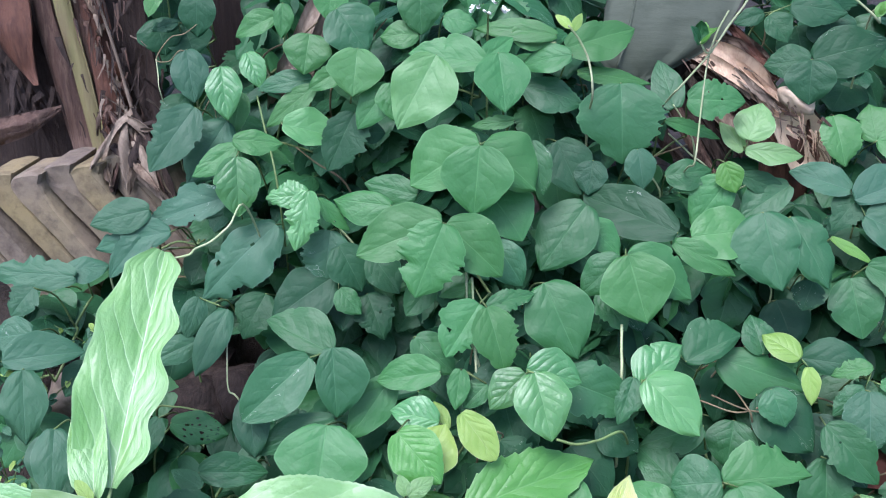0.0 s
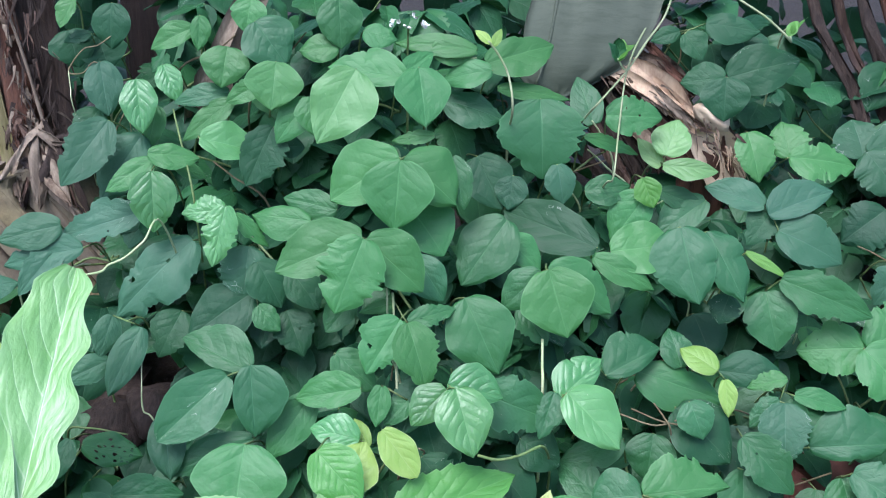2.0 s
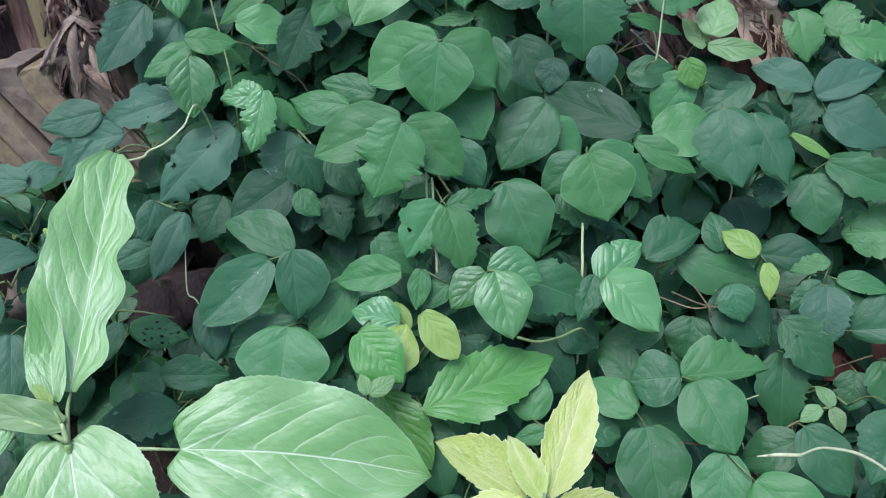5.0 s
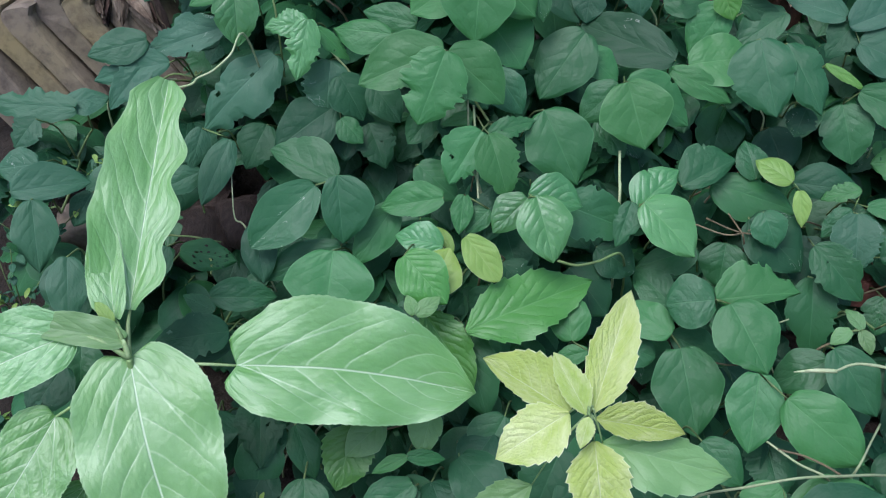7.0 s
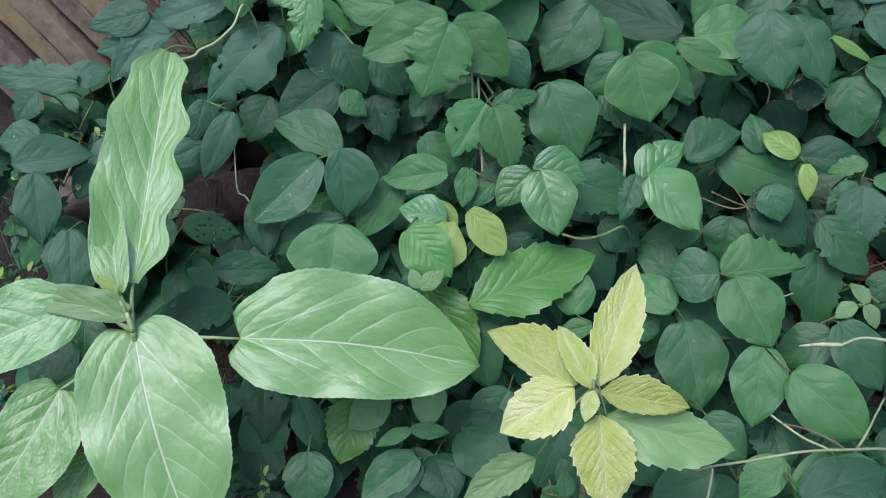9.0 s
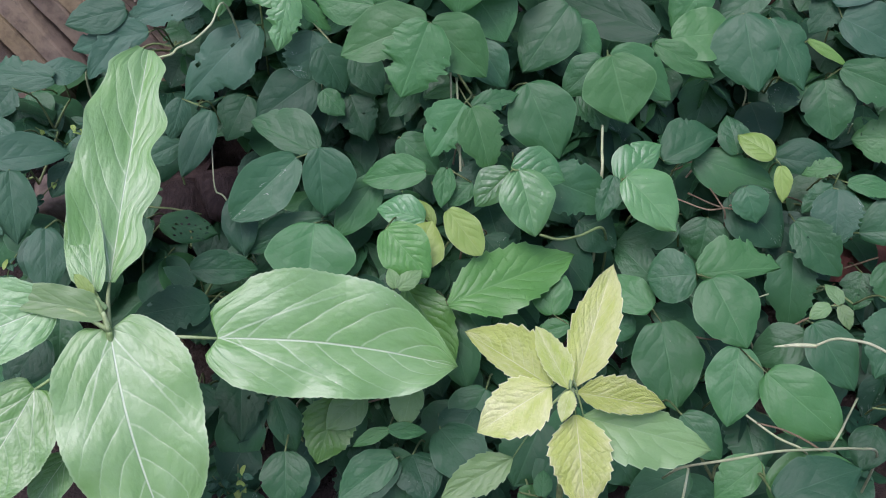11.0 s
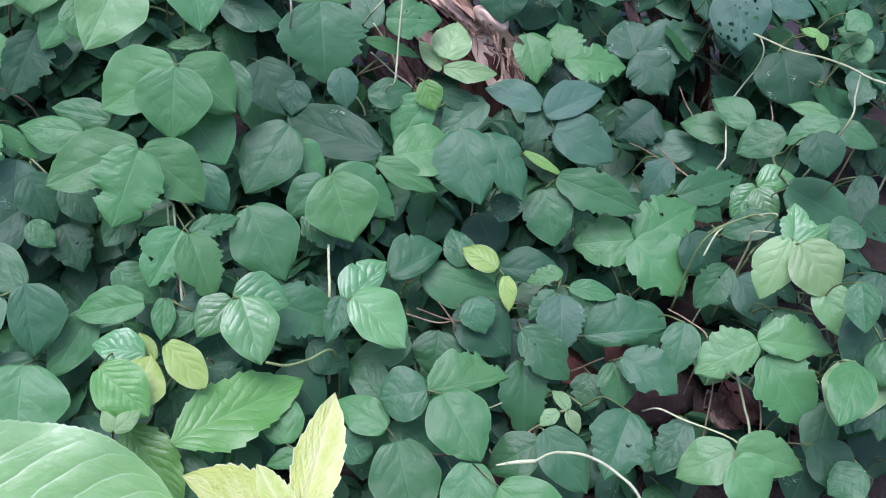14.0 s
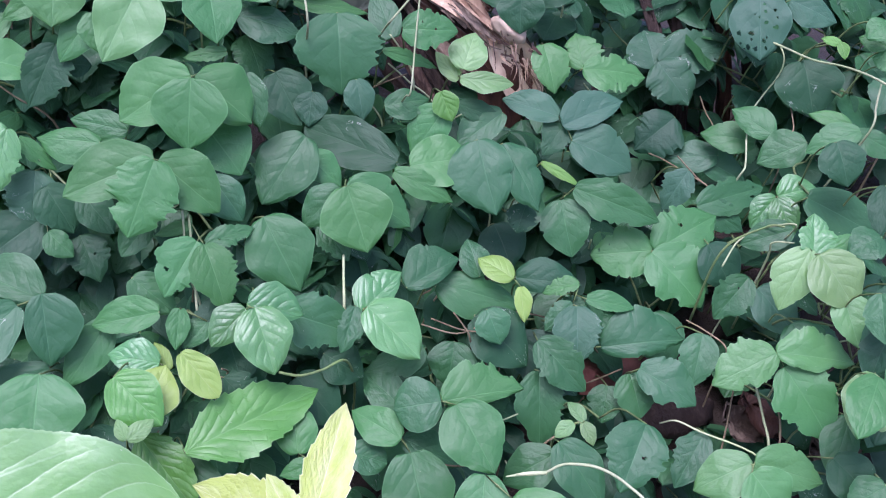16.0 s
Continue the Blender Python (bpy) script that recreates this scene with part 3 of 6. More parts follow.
leaf(vine_c, ("o", GREEN, 0.094, 1.608, 1.005, -15, 63, -96, 0.068, 0.045, 0.15), ("o", GREEN, 0.160, 1.604, 1.003, 4, -53, 76, 0.124, 0.040, 0.00), ("o", GREEN, 0.183, 1.585, 0.977, -25, -50, 95, 0.079, 0.048, 0.00))
leaf(vine_c, ("o", GREEN, -0.006, 1.563, 1.036, -23, 54, -114, 0.051, 0.038, 0.15))
leaf(vine_c, ("d", GREEN, 0.047, 1.399, 0.892, -70, -3, 175, 0.096, 0.102, 0.00), ("o", GREEN, 0.046, 1.423, 0.888, -48, -45, 135, 0.112, 0.091, 0.15), ("o", GREEN, 0.052, 1.423, 0.888, -49, 33, -137, 0.097, 0.091, -0.15), ("o", MID_TONE, 0.118, 1.444, 0.884, -65, 12, -173, 0.076, 0.039, -0.15))
leaf(vine_c, ("o", MID_TONE, 0.115, 1.609, 0.925, -26, 51, -120, 0.095, 0.060, 0.15))
leaf(vine_c, ("o", GREEN, 0.177, 1.615, 0.981, 18, 52, -54, 0.117, 0.068, 0.15))
leaf(vine_c, ("o", GREEN, 0.196, 1.612, 0.945, -17, 53, -97, 0.116, 0.030, 0.00))
leaf(vine_c, ("r", MID_TONE, 0.257, 1.587, 0.934, -73, 2, -179, 0.120, 0.141, 0.00))
leaf(vine_c, ("o", MID_TONE, 0.346, 1.614, 0.890, 48, -16, 4, 0.087, 0.052, 0.00))
leaf(vine_c, ("r", GREEN, 0.350, 1.543, 0.921, -5, 64, -94, 0.084, 0.063, 0.00))
leaf(vine_c, ("r", GREEN, 0.327, 1.581, 0.879, -32, 52, -113, 0.091, 0.026, 0.00))
leaf(vine_c, ("e", DARK_TONE, 0.332, 1.449, 0.749, 15, -48, 45, 0.156, 0.079, 0.00))
leaf(vine_c, ("o", BLUISH, 0.282, 1.544, 0.845, -70, 8, -176, 0.061, 0.049, 0.00))
leaf(vine_c, ("o", DARK_TONE, 0.164, 1.575, 0.848, -59, 22, -169, 0.090, 0.081, 0.00), ("o", DARK_TONE, 0.218, 1.550, 0.825, -61, -3, 167, 0.053, 0.052, 0.00))
leaf(vine_c, ("o", MID_TONE, 0.324, 1.531, 0.808, 9, 56, -75, 0.071, 0.050, 0.15))
leaf(vine_c, ("o", GREEN, 0.063, 1.431, 0.811, -49, 23, -153, 0.080, 0.085, -0.15))
leaf(vine_c, ("o", MID_TONE, 0.200, 1.448, 0.791, -54, -25, 153, 0.115, 0.089, 0.00), ("o", GREEN, 0.199, 1.451, 0.763, -50, 34, -143, 0.070, 0.050, -0.15))
leaf(vine_c, ("o", MID_TONE, 0.068, 1.379, 0.761, -59, 27, -159, 0.073, 0.059, 0.15))
leaf(vine_c, ("d", MID_TONE, 0.134, 1.326, 0.723, -60, 22, -170, 0.112, 0.097, 0.00))
leaf(vine_c, ("r", MID_TONE, 0.154, 1.254, 0.619, -38, 55, -129, 0.106, 0.080, 0.00), ("r", MID_TONE, 0.247, 1.234, 0.631, -56, -13, 164, 0.064, 0.037, -0.15))
leaf(vine_c, ("o", YOUNG, 0.254, 1.232, 0.622, 33, 34, -36, 0.082, 0.054, -0.30), ("o", YOUNG, 0.262, 1.224, 0.635, -44, 26, -143, 0.098, 0.077, -0.15))
leaf(vine_c, ("d", GREEN, 0.247, 1.343, 0.757, -63, 15, -176, 0.095, 0.104, 0.00), ("o", GREEN, 0.249, 1.366, 0.749, -46, 41, -136, 0.108, 0.073, -0.15), ("o", MID_TONE, 0.243, 1.376, 0.740, -56, -34, 140, 0.076, 0.057, 0.00), ("r", MID_TONE, 0.213, 1.361, 0.694, -49, 26, -157, 0.065, 0.048, 0.00))
leaf(vine_c, ("o", DARK_TONE, 0.206, 1.235, 0.561, -45, 41, -138, 0.064, 0.060, 0.00), ("o", DARK_TONE, 0.169, 1.223, 0.534, -46, 23, -147, 0.083, 0.077, 0.00))
leaf(vine_d, ("o", SOFT_LIME, 0.443, 1.540, 0.862, 45, 11, -22, 0.065, 0.062, 0.00), ("o", SOFT_LIME, 0.439, 1.548, 0.842, 46, -33, 13, 0.058, 0.029, 0.00), ("o", SOFT_LIME, 0.439, 1.536, 0.848, -7, 52, -103, 0.083, 0.037, 0.30))
leaf(vine_d, ("d", LIME, 0.406, 1.519, 0.833, -69, 23, 178, 0.048, 0.043, 0.00))
leaf(vine_d, ("o", GREEN, 0.415, 1.520, 0.807, -66, -30, 155, 0.088, 0.064, 0.15))
leaf(vine_d, ("e", GREEN, 0.349, 1.436, 0.748, 7, 49, -81, 0.090, 0.082, 0.00), ("o", MID_TONE, 0.447, 1.438, 0.785, -59, 16, 175, 0.114, 0.096, 0.15), ("r", MID_TONE, 0.486, 1.437, 0.779, -53, 20, -166, 0.113, 0.073, 0.00), ("o", GREEN, 0.325, 1.427, 0.743, -41, 49, -138, 0.097, 0.042, 0.00))
leaf(vine_d, ("o", MID_TONE, 0.507, 1.527, 0.796, -41, -35, 130, 0.089, 0.060, 0.15), ("o", DARK_TONE, 0.440, 1.537, 0.807, -37, 57, -133, 0.073, 0.036, 0.00))
leaf(vine_d, ("o", DARK_TONE, 0.565, 1.684, 0.950, -19, -57, 91, 0.071, 0.060, 0.00), ("d", DARK_TONE, 0.563, 1.673, 0.953, -71, 2, 165, 0.070, 0.078, 0.00), ("o", DARK_TONE, 0.569, 1.683, 0.951, 28, 58, -64, 0.118, 0.085, 0.00))
leaf(vine_d, ("o", DARK_TONE, 0.503, 1.727, 1.012, -59, 33, -171, 0.053, 0.046, -0.15), ("o", DARK_TONE, 0.538, 1.732, 1.028, -12, 58, -110, 0.088, 0.053, 0.15), ("o", DARK_TONE, 0.499, 1.741, 1.013, -36, -55, 119, 0.049, 0.032, 0.00))
leaf(vine_d, ("o", LIME, 0.557, 1.465, 0.737, -38, 45, -144, 0.069, 0.017, 0.00))
leaf(vine_d, ("r", DARK_TONE, 0.527, 1.428, 0.684, -61, -11, 154, 0.045, 0.052, 0.00))
leaf(vine_d, ("o", BLUISH, 0.596, 1.524, 0.790, 17, -47, 55, 0.092, 0.051, 0.15), ("o", BLUISH, 0.598, 1.507, 0.781, 27, 46, -62, 0.106, 0.059, -0.30), ("o", BLUISH, 0.612, 1.495, 0.760, -37, 48, -135, 0.106, 0.080, -0.15), ("r", DARK_TONE, 0.616, 1.529, 0.785, -52, -24, 144, 0.073, 0.057, 0.00))
leaf(vine_d, ("r", MID_TONE, 0.604, 1.438, 0.705, -36, 57, -137, 0.142, 0.070, 0.00), ("o", MID_TONE, 0.586, 1.448, 0.682, -63, 14, 174, 0.090, 0.079, 0.00))
# added backing leaves, dark in place of the missing shade behind
leaf(vine_d, ("o", DARK_TONE, 0.558, 1.761, 0.990, -69, 11, -178, 0.062, 0.078, 0.00), ("o", DARK_TONE, 0.601, 1.751, 1.014, -63, 14, 177, 0.068, 0.078, 0.00))
leaf(vine_e, ("r", YOUNG, -0.189, 1.410, 0.816, -11, -59, 100, 0.062, 0.042, 0.15), ("r", YOUNG, -0.189, 1.401, 0.825, -67, -12, 179, 0.085, 0.051, 0.00), ("r", GREEN, -0.179, 1.421, 0.806, -60, 34, -140, 0.064, 0.027, 0.15))
leaf(vine_e, ("e", MID_TONE, -0.175, 1.262, 0.640, -45, -37, 152, 0.120, 0.075, 0.00), ("o", MID_TONE, -0.145, 1.261, 0.656, -67, 3, -175, 0.093, 0.072, -0.30), ("o", MID_TONE, -0.149, 1.279, 0.638, 19, -41, 52, 0.107, 0.062, 0.45))
leaf(vine_e, ("o", DARK_TONE, -0.156, 1.394, 0.701, -41, -41, 143, 0.108, 0.079, 0.00), ("o", DARK_TONE, -0.149, 1.399, 0.744, -64, 19, -153, 0.072, 0.066, 0.00), ("o", MID_TONE, -0.147, 1.365, 0.693, -50, 31, -146, 0.047, 0.036, 0.15), ("r", DARK_TONE, -0.110, 1.388, 0.676, -53, 16, -165, 0.070, 0.062, 0.00), ("o", DARK_TONE, -0.103, 1.399, 0.731, -52, 26, -152, 0.067, 0.053, 0.00))
leaf(vine_e, ("o", MID_TONE, -0.015, 1.344, 0.711, -52, -33, 156, 0.057, 0.042, 0.15))
leaf(vine_e, ("r", BLUISH, -0.162, 1.415, 0.761, -69, -7, -178, 0.074, 0.079, 0.15))
leaf(vine_e, ("o", GREEN, -0.003, 1.247, 0.629, -20, -50, 100, 0.088, 0.050, 0.15))
leaf(vine_e, ("o", YOUNG, -0.003, 1.199, 0.582, 7, -47, 69, 0.067, 0.048, 0.15), ("o", YELLOW, 0.008, 1.205, 0.568, 35, -21, 17, 0.044, 0.022, 0.00))
leaf(vine_e, ("d", GREEN, -0.150, 1.212, 0.568, -51, -5, 178, 0.101, 0.121, 0.00))
leaf(vine_e, ("o", GREEN, -0.069, 1.270, 0.606, -58, -30, 163, 0.101, 0.056, 0.00), ("o", MID_TONE, -0.144, 1.246, 0.555, -33, -49, 125, 0.126, 0.047, 0.15), ("o", BLUISH, -0.259, 1.257, 0.586, -55, 3, -169, 0.085, 0.050, 0.00))
leaf(vine_e, ("r", DARK_TONE, 0.075, 1.187, 0.563, -52, 27, -147, 0.074, 0.066, 0.00))
leaf(vine_e, ("o", FRESH, -0.052, 1.139, 0.603, -44, 33, -153, 0.082, 0.068, 0.00), ("o", YELLOW, -0.019, 1.125, 0.556, 38, 19, -13, 0.067, 0.066, 0.00), ("e", YELLOW, 0.026, 1.162, 0.618, -53, 29, -156, 0.072, 0.044, 0.00))
leaf(vine_e, ("o", SOFT_LIME, -0.038, 1.078, 0.554, 45, -16, 15, 0.027, 0.018, 0.00), ("o", SOFT_LIME, -0.036, 1.078, 0.554, 27, 36, -42, 0.038, 0.023, 0.00))
leaf(vine_e, ("s", FRESH, 0.027, 1.102, 0.513, 11, 36, -59, 0.186, 0.088, 0.00))
leaf(vine_e, ("o", BLUISH, -0.284, 1.134, 0.476, -2, -56, 92, 0.095, 0.065, 0.00), ("o", MID_TONE, -0.314, 1.181, 0.513, -11, 52, -87, 0.089, 0.047, -0.15), ("o", MID_TONE, -0.307, 1.162, 0.503, 27, -35, 56, 0.047, 0.027, 0.00))
leaf(vine_f, ("r", BLUISH, -0.247, 1.457, 0.754, -52, -35, 152, 0.153, 0.088, -0.15))
leaf(vine_f, ("r", BLUISH, -0.322, 1.483, 0.787, -29, -51, 120, 0.127, 0.064, 0.15), ("o", BLUISH, -0.428, 1.450, 0.778, -21, -55, 119, 0.087, 0.055, 0.00))
leaf(vine_f, ("h", MID_TONE, -0.357, 1.222, 0.562, -23, 47, -102, 0.077, 0.045, 0.00))
leaf(vine_f, ("r", BLUISH, -0.525, 1.388, 0.699, 3, -53, 84, 0.128, 0.056, 0.00), ("o", BLUISH, -0.542, 1.397, 0.703, 0, 50, -69, 0.063, 0.041, 0.15), ("r", BLUISH, -0.426, 1.445, 0.752, -50, -31, 161, 0.093, 0.050, 0.00), ("r", BLUISH, -0.397, 1.440, 0.748, -21, -53, 112, 0.113, 0.056, 0.15))
leaf(vine_f, ("o", BLUISH, -0.545, 1.271, 0.667, -14, -52, 101, 0.059, 0.053, 0.00), ("o", BLUISH, -0.578, 1.241, 0.640, -4, 50, -71, 0.105, 0.053, -0.30), ("d", BLUISH, -0.549, 1.235, 0.632, -61, -2, -164, 0.099, 0.062, 0.00), ("o", BLUISH, -0.489, 1.296, 0.612, -54, -27, 173, 0.054, 0.040, 0.00))
leaf(vine_f, ("o", BLUISH, -0.496, 1.183, 0.574, -54, -4, -168, 0.090, 0.055, 0.00))
leaf(vine_f, ("o", BLUISH, -0.300, 1.343, 0.672, -52, -21, 172, 0.102, 0.045, 0.00), ("o", BLUISH, -0.340, 1.352, 0.684, -64, -21, -173, 0.060, 0.038, 0.00), ("o", BLUISH, -0.343, 1.325, 0.630, -34, -53, 138, 0.066, 0.041, 0.00))
leaf(vine_f, ("o", DARK_TONE, -0.394, 1.288, 0.530, -51, -11, 167, 0.058, 0.033, 0.00), ("r", DARK_TONE, -0.259, 1.409, 0.665, -53, -22, 170, 0.072, 0.065, 0.00), ("r", BLUISH, -0.560, 1.329, 0.707, -53, -32, 165, 0.048, 0.046, 0.00), ("o", BLUISH, -0.454, 1.335, 0.628, -34, -44, 138, 0.061, 0.043, 0.00))
leaf(vine_f, ("o", MID_TONE, -0.484, 1.144, 0.465, -56, -6, -169, 0.076, 0.066, 0.00), ("o", BLUISH, -0.508, 1.183, 0.564, -58, -3, -161, 0.069, 0.056, 0.00))
leaf(vine_g, ("o", MID_TONE, 0.326, 1.295, 0.623, 24, 41, -53, 0.088, 0.062, -0.45))
leaf(vine_g, ("o", MID_TONE, 0.434, 1.317, 0.624, 43, -10, 6, 0.059, 0.048, 0.00))
leaf(vine_g, ("o", YELLOW, 0.475, 1.287, 0.634, 19, -30, 41, 0.059, 0.041, 0.00), ("o", MID_TONE, 0.375, 1.322, 0.615, -24, 50, -121, 0.127, 0.066, 0.15), ("o", YELLOW, 0.484, 1.279, 0.625, -65, 7, 175, 0.051, 0.026, -0.15))
leaf(vine_g, ("o", DARK_TONE, 0.496, 1.344, 0.605, -7, 53, -108, 0.097, 0.055, -0.30))
leaf(vine_g, ("r", GREEN, 0.581, 1.307, 0.611, -27, -39, 96, 0.056, 0.031, 0.15), ("r", MID_TONE, 0.570, 1.297, 0.584, -48, -33, 139, 0.057, 0.037, 0.15))
leaf(vine_g, ("r", BLUISH, 0.571, 1.281, 0.588, -56, 3, 168, 0.083, 0.075, 0.00), ("r", DARK_TONE, 0.491, 1.296, 0.534, -45, 33, -152, 0.121, 0.086, 0.00))
leaf(vine_g, ("o", MID_TONE, 0.347, 1.252, 0.549, -29, -42, 110, 0.090, 0.050, -0.15), ("o", MID_TONE, 0.392, 1.269, 0.548, -63, -4, 165, 0.065, 0.069, 0.00), ("o", DARK_TONE, 0.421, 1.279, 0.581, -44, 31, -147, 0.102, 0.087, 0.00), ("o", MID_TONE, 0.433, 1.259, 0.602, -59, 18, -174, 0.052, 0.053, 0.00))
leaf(vine_g, ("o", MID_TONE, 0.309, 1.200, 0.490, 25, -32, 28, 0.074, 0.053, 0.00))
leaf(vine_g, ("o", GREEN, 0.163, 1.116, 0.489, 45, -5, -3, 0.070, 0.056, 0.00), ("o", GREEN, 0.184, 1.106, 0.480, -30, -45, 110, 0.048, 0.028, 0.00))
leaf(vine_g, ("e", MID_TONE, 0.349, 1.141, 0.536, -20, -47, 94, 0.063, 0.073, 0.00), ("r", GREEN, 0.351, 1.141, 0.537, 3, 44, -83, 0.113, 0.064, -0.60), ("o", GREEN, 0.365, 1.124, 0.541, -43, 20, -166, 0.099, 0.088, 0.00))
leaf(vine_g, ("o", MID_TONE, 0.307, 1.118, 0.476, -50, 8, -177, 0.116, 0.096, 0.00), ("o", GREEN, 0.298, 1.139, 0.483, 14, -38, 40, 0.080, 0.052, 0.00), ("e", MID_TONE, 0.230, 1.154, 0.460, -24, 39, -118, 0.056, 0.048, 0.00), ("o", MID_TONE, 0.303, 1.159, 0.470, -35, 40, -130, 0.086, 0.050, -0.15))
leaf(vine_g, ("o", GREEN, 0.144, 0.947, 0.331, 34, 0, -7, 0.035, 0.024, 0.00), ("o", GREEN, 0.116, 0.962, 0.325, -22, 44, -111, 0.040, 0.028, 0.00))
leaf(vine_g, ("o", MID_TONE, 0.149, 1.033, 0.381, -53, -12, 157, 0.092, 0.080, 0.00), ("o", MID_TONE, 0.322, 0.949, 0.371, -37, -35, 120, 0.087, 0.061, 0.00), ("o", MID_TONE, 0.226, 1.011, 0.373, -43, 25, -162, 0.070, 0.074, 0.00), ("o", MID_TONE, 0.155, 1.009, 0.355, -44, 17, -158, 0.077, 0.075, 0.00))
leaf(vine_g, ("o", MID_TONE, 0.049, 1.078, 0.366, -47, -27, 146, 0.080, 0.074, 0.00), ("o", MID_TONE, 0.308, 0.968, 0.331, -33, 51, -127, 0.077, 0.056, 0.00), ("o", MID_TONE, -0.069, 0.996, 0.293, -37, 34, -135, 0.073, 0.072, 0.00))
leaf(vine_g, ("r", GREEN, 0.730, 1.405, 0.610, -17, -53, 87, 0.096, 0.087, 0.00), ("r", GREEN, 0.734, 1.403, 0.611, 25, 38, -57, 0.122, 0.100, 0.00), ("r", GREEN, 0.724, 1.394, 0.612, -47, 33, -159, 0.113, 0.107, -0.15))
leaf(vine_g, ("r", MID_TONE, 0.612, 1.273, 0.523, 8, 51, -89, 0.126, 0.081, -0.45), ("o", GREEN, 0.593, 1.303, 0.587, -16, 47, -112, 0.073, 0.032, -0.15), ("r", MID_TONE, 0.594, 1.312, 0.578, -48, -35, 125, 0.060, 0.043, 0.15))
leaf(vine_g, ("r", MID_TONE, 0.654, 1.223, 0.514, -31, 41, -146, 0.094, 0.072, -0.15), ("o", MID_TONE, 0.748, 1.234, 0.559, -55, -4, 155, 0.078, 0.057, 0.00), ("o", MID_TONE, 0.649, 1.243, 0.494, -54, 10, -179, 0.066, 0.065, 0.00), ("r", MID_TONE, 0.622, 1.253, 0.468, -57, 1, 154, 0.055, 0.055, 0.00))
leaf(vine_g, ("r", MID_TONE, 0.850, 1.315, 0.604, -60, -27, 140, 0.082, 0.063, 0.00), ("o", BLUISH, 0.860, 1.302, 0.592, -52, 34, -169, 0.088, 0.070, 0.00))
leaf(vine_g, ("o", DARK_TONE, 0.496, 1.488, 0.627, -54, 16, -173, 0.076, 0.081, 0.00), ("o", DARK_TONE, 0.803, 1.369, 0.635, -62, 26, -173, 0.078, 0.071, 0.00), ("o", MID_TONE, 0.721, 1.353, 0.529, -53, 11, -176, 0.089, 0.082, 0.00))
leaf(vine_h, ("o", GREEN, 0.385, 1.033, 0.498, -52, 0, 163, 0.098, 0.073, 0.00), ("o", GREEN, 0.411, 0.998, 0.487, -39, 41, -152, 0.116, 0.081, 0.00))
leaf(vine_h, ("o", GREEN, 0.390, 0.873, 0.417, 7, 47, -75, 0.117, 0.069, -0.15), ("o", GREEN, 0.392, 0.912, 0.423, -41, -25, 129, 0.070, 0.050, 0.15), ("o", MID_TONE, 0.312, 0.984, 0.433, -39, 30, -153, 0.071, 0.052, 0.00))
leaf(vine_h, ("o", BRIGHT, 0.897, 1.148, 0.659, -53, 17, 170, 0.073, 0.059, -0.15))
leaf(vine_h, ("r", BRIGHT, 0.817, 1.149, 0.573, -40, -41, 117, 0.098, 0.076, 0.15), ("r", BRIGHT, 0.817, 1.149, 0.574, -11, 47, -107, 0.114, 0.066, -0.30), ("r", GREEN, 0.830, 1.144, 0.553, -55, 28, -173, 0.115, 0.095, 0.00))
leaf(vine_h, ("o", SOFT_LIME, 0.901, 1.050, 0.597, -55, -6, 149, 0.089, 0.082, -0.15), ("o", MID_TONE, 0.931, 1.068, 0.635, -35, -48, 96, 0.045, 0.060, 0.15))
leaf(vine_h, ("o", BRIGHT, 0.760, 1.061, 0.461, -39, -33, 107, 0.088, 0.066, 0.00), ("o", BRIGHT, 0.763, 1.060, 0.462, -27, 50, -124, 0.101, 0.064, -0.15), ("o", BRIGHT, 0.752, 1.045, 0.457, -56, 29, -165, 0.076, 0.076, 0.00))
leaf(vine_h, ("o", SOFT_LIME, 0.538, 1.116, 0.507, 23, -25, 19, 0.035, 0.020, 0.15), ("o", SOFT_LIME, 0.525, 1.119, 0.503, -42, -31, 123, 0.032, 0.022, 0.15), ("o", SOFT_LIME, 0.536, 1.116, 0.505, -48, 18, -172, 0.033, 0.021, -0.15))
leaf(vine_h, ("r", MID_TONE, 0.617, 1.097, 0.509, -46, -14, 152, 0.097, 0.089, 0.00), ("o", MID_TONE, 0.504, 1.111, 0.481, -51, 27, -165, 0.102, 0.066, 0.00), ("o", MID_TONE, 0.505, 1.121, 0.454, -41, -33, 112, 0.083, 0.063, 0.00))
leaf(vine_h, ("r", MID_TONE, 0.512, 1.243, 0.507, -65, 2, 171, 0.111, 0.077, 0.00), ("r", MID_TONE, 0.506, 1.247, 0.556, -51, 36, -161, 0.098, 0.068, 0.00), ("o", DARK_TONE, 0.866, 1.043, 0.471, -45, 36, -163, 0.079, 0.067, 0.00))
leaf(vine_h, ("r", MID_TONE, 0.736, 1.157, 0.443, -49, -15, 142, 0.089, 0.058, 0.00), ("o", MID_TONE, 0.908, 1.087, 0.503, -53, -5, 145, 0.088, 0.052, 0.15), ("o", MID_TONE, 0.946, 1.066, 0.540, -49, -11, 140, 0.070, 0.049, 0.00))
leaf(vine_h, ("o", DARK_TONE, 0.387, 0.838, 0.436, 15, 26, -70, 0.104, 0.069))
leaf(vine_h, ("o", GREEN, 0.874, 1.007, 0.620, -32, -11, 145, 0.091, 0.063))
leaf(vine_h, ("o", MID_TONE, 0.909, 0.985, 0.466, -43, -28, 110, 0.057, 0.055))
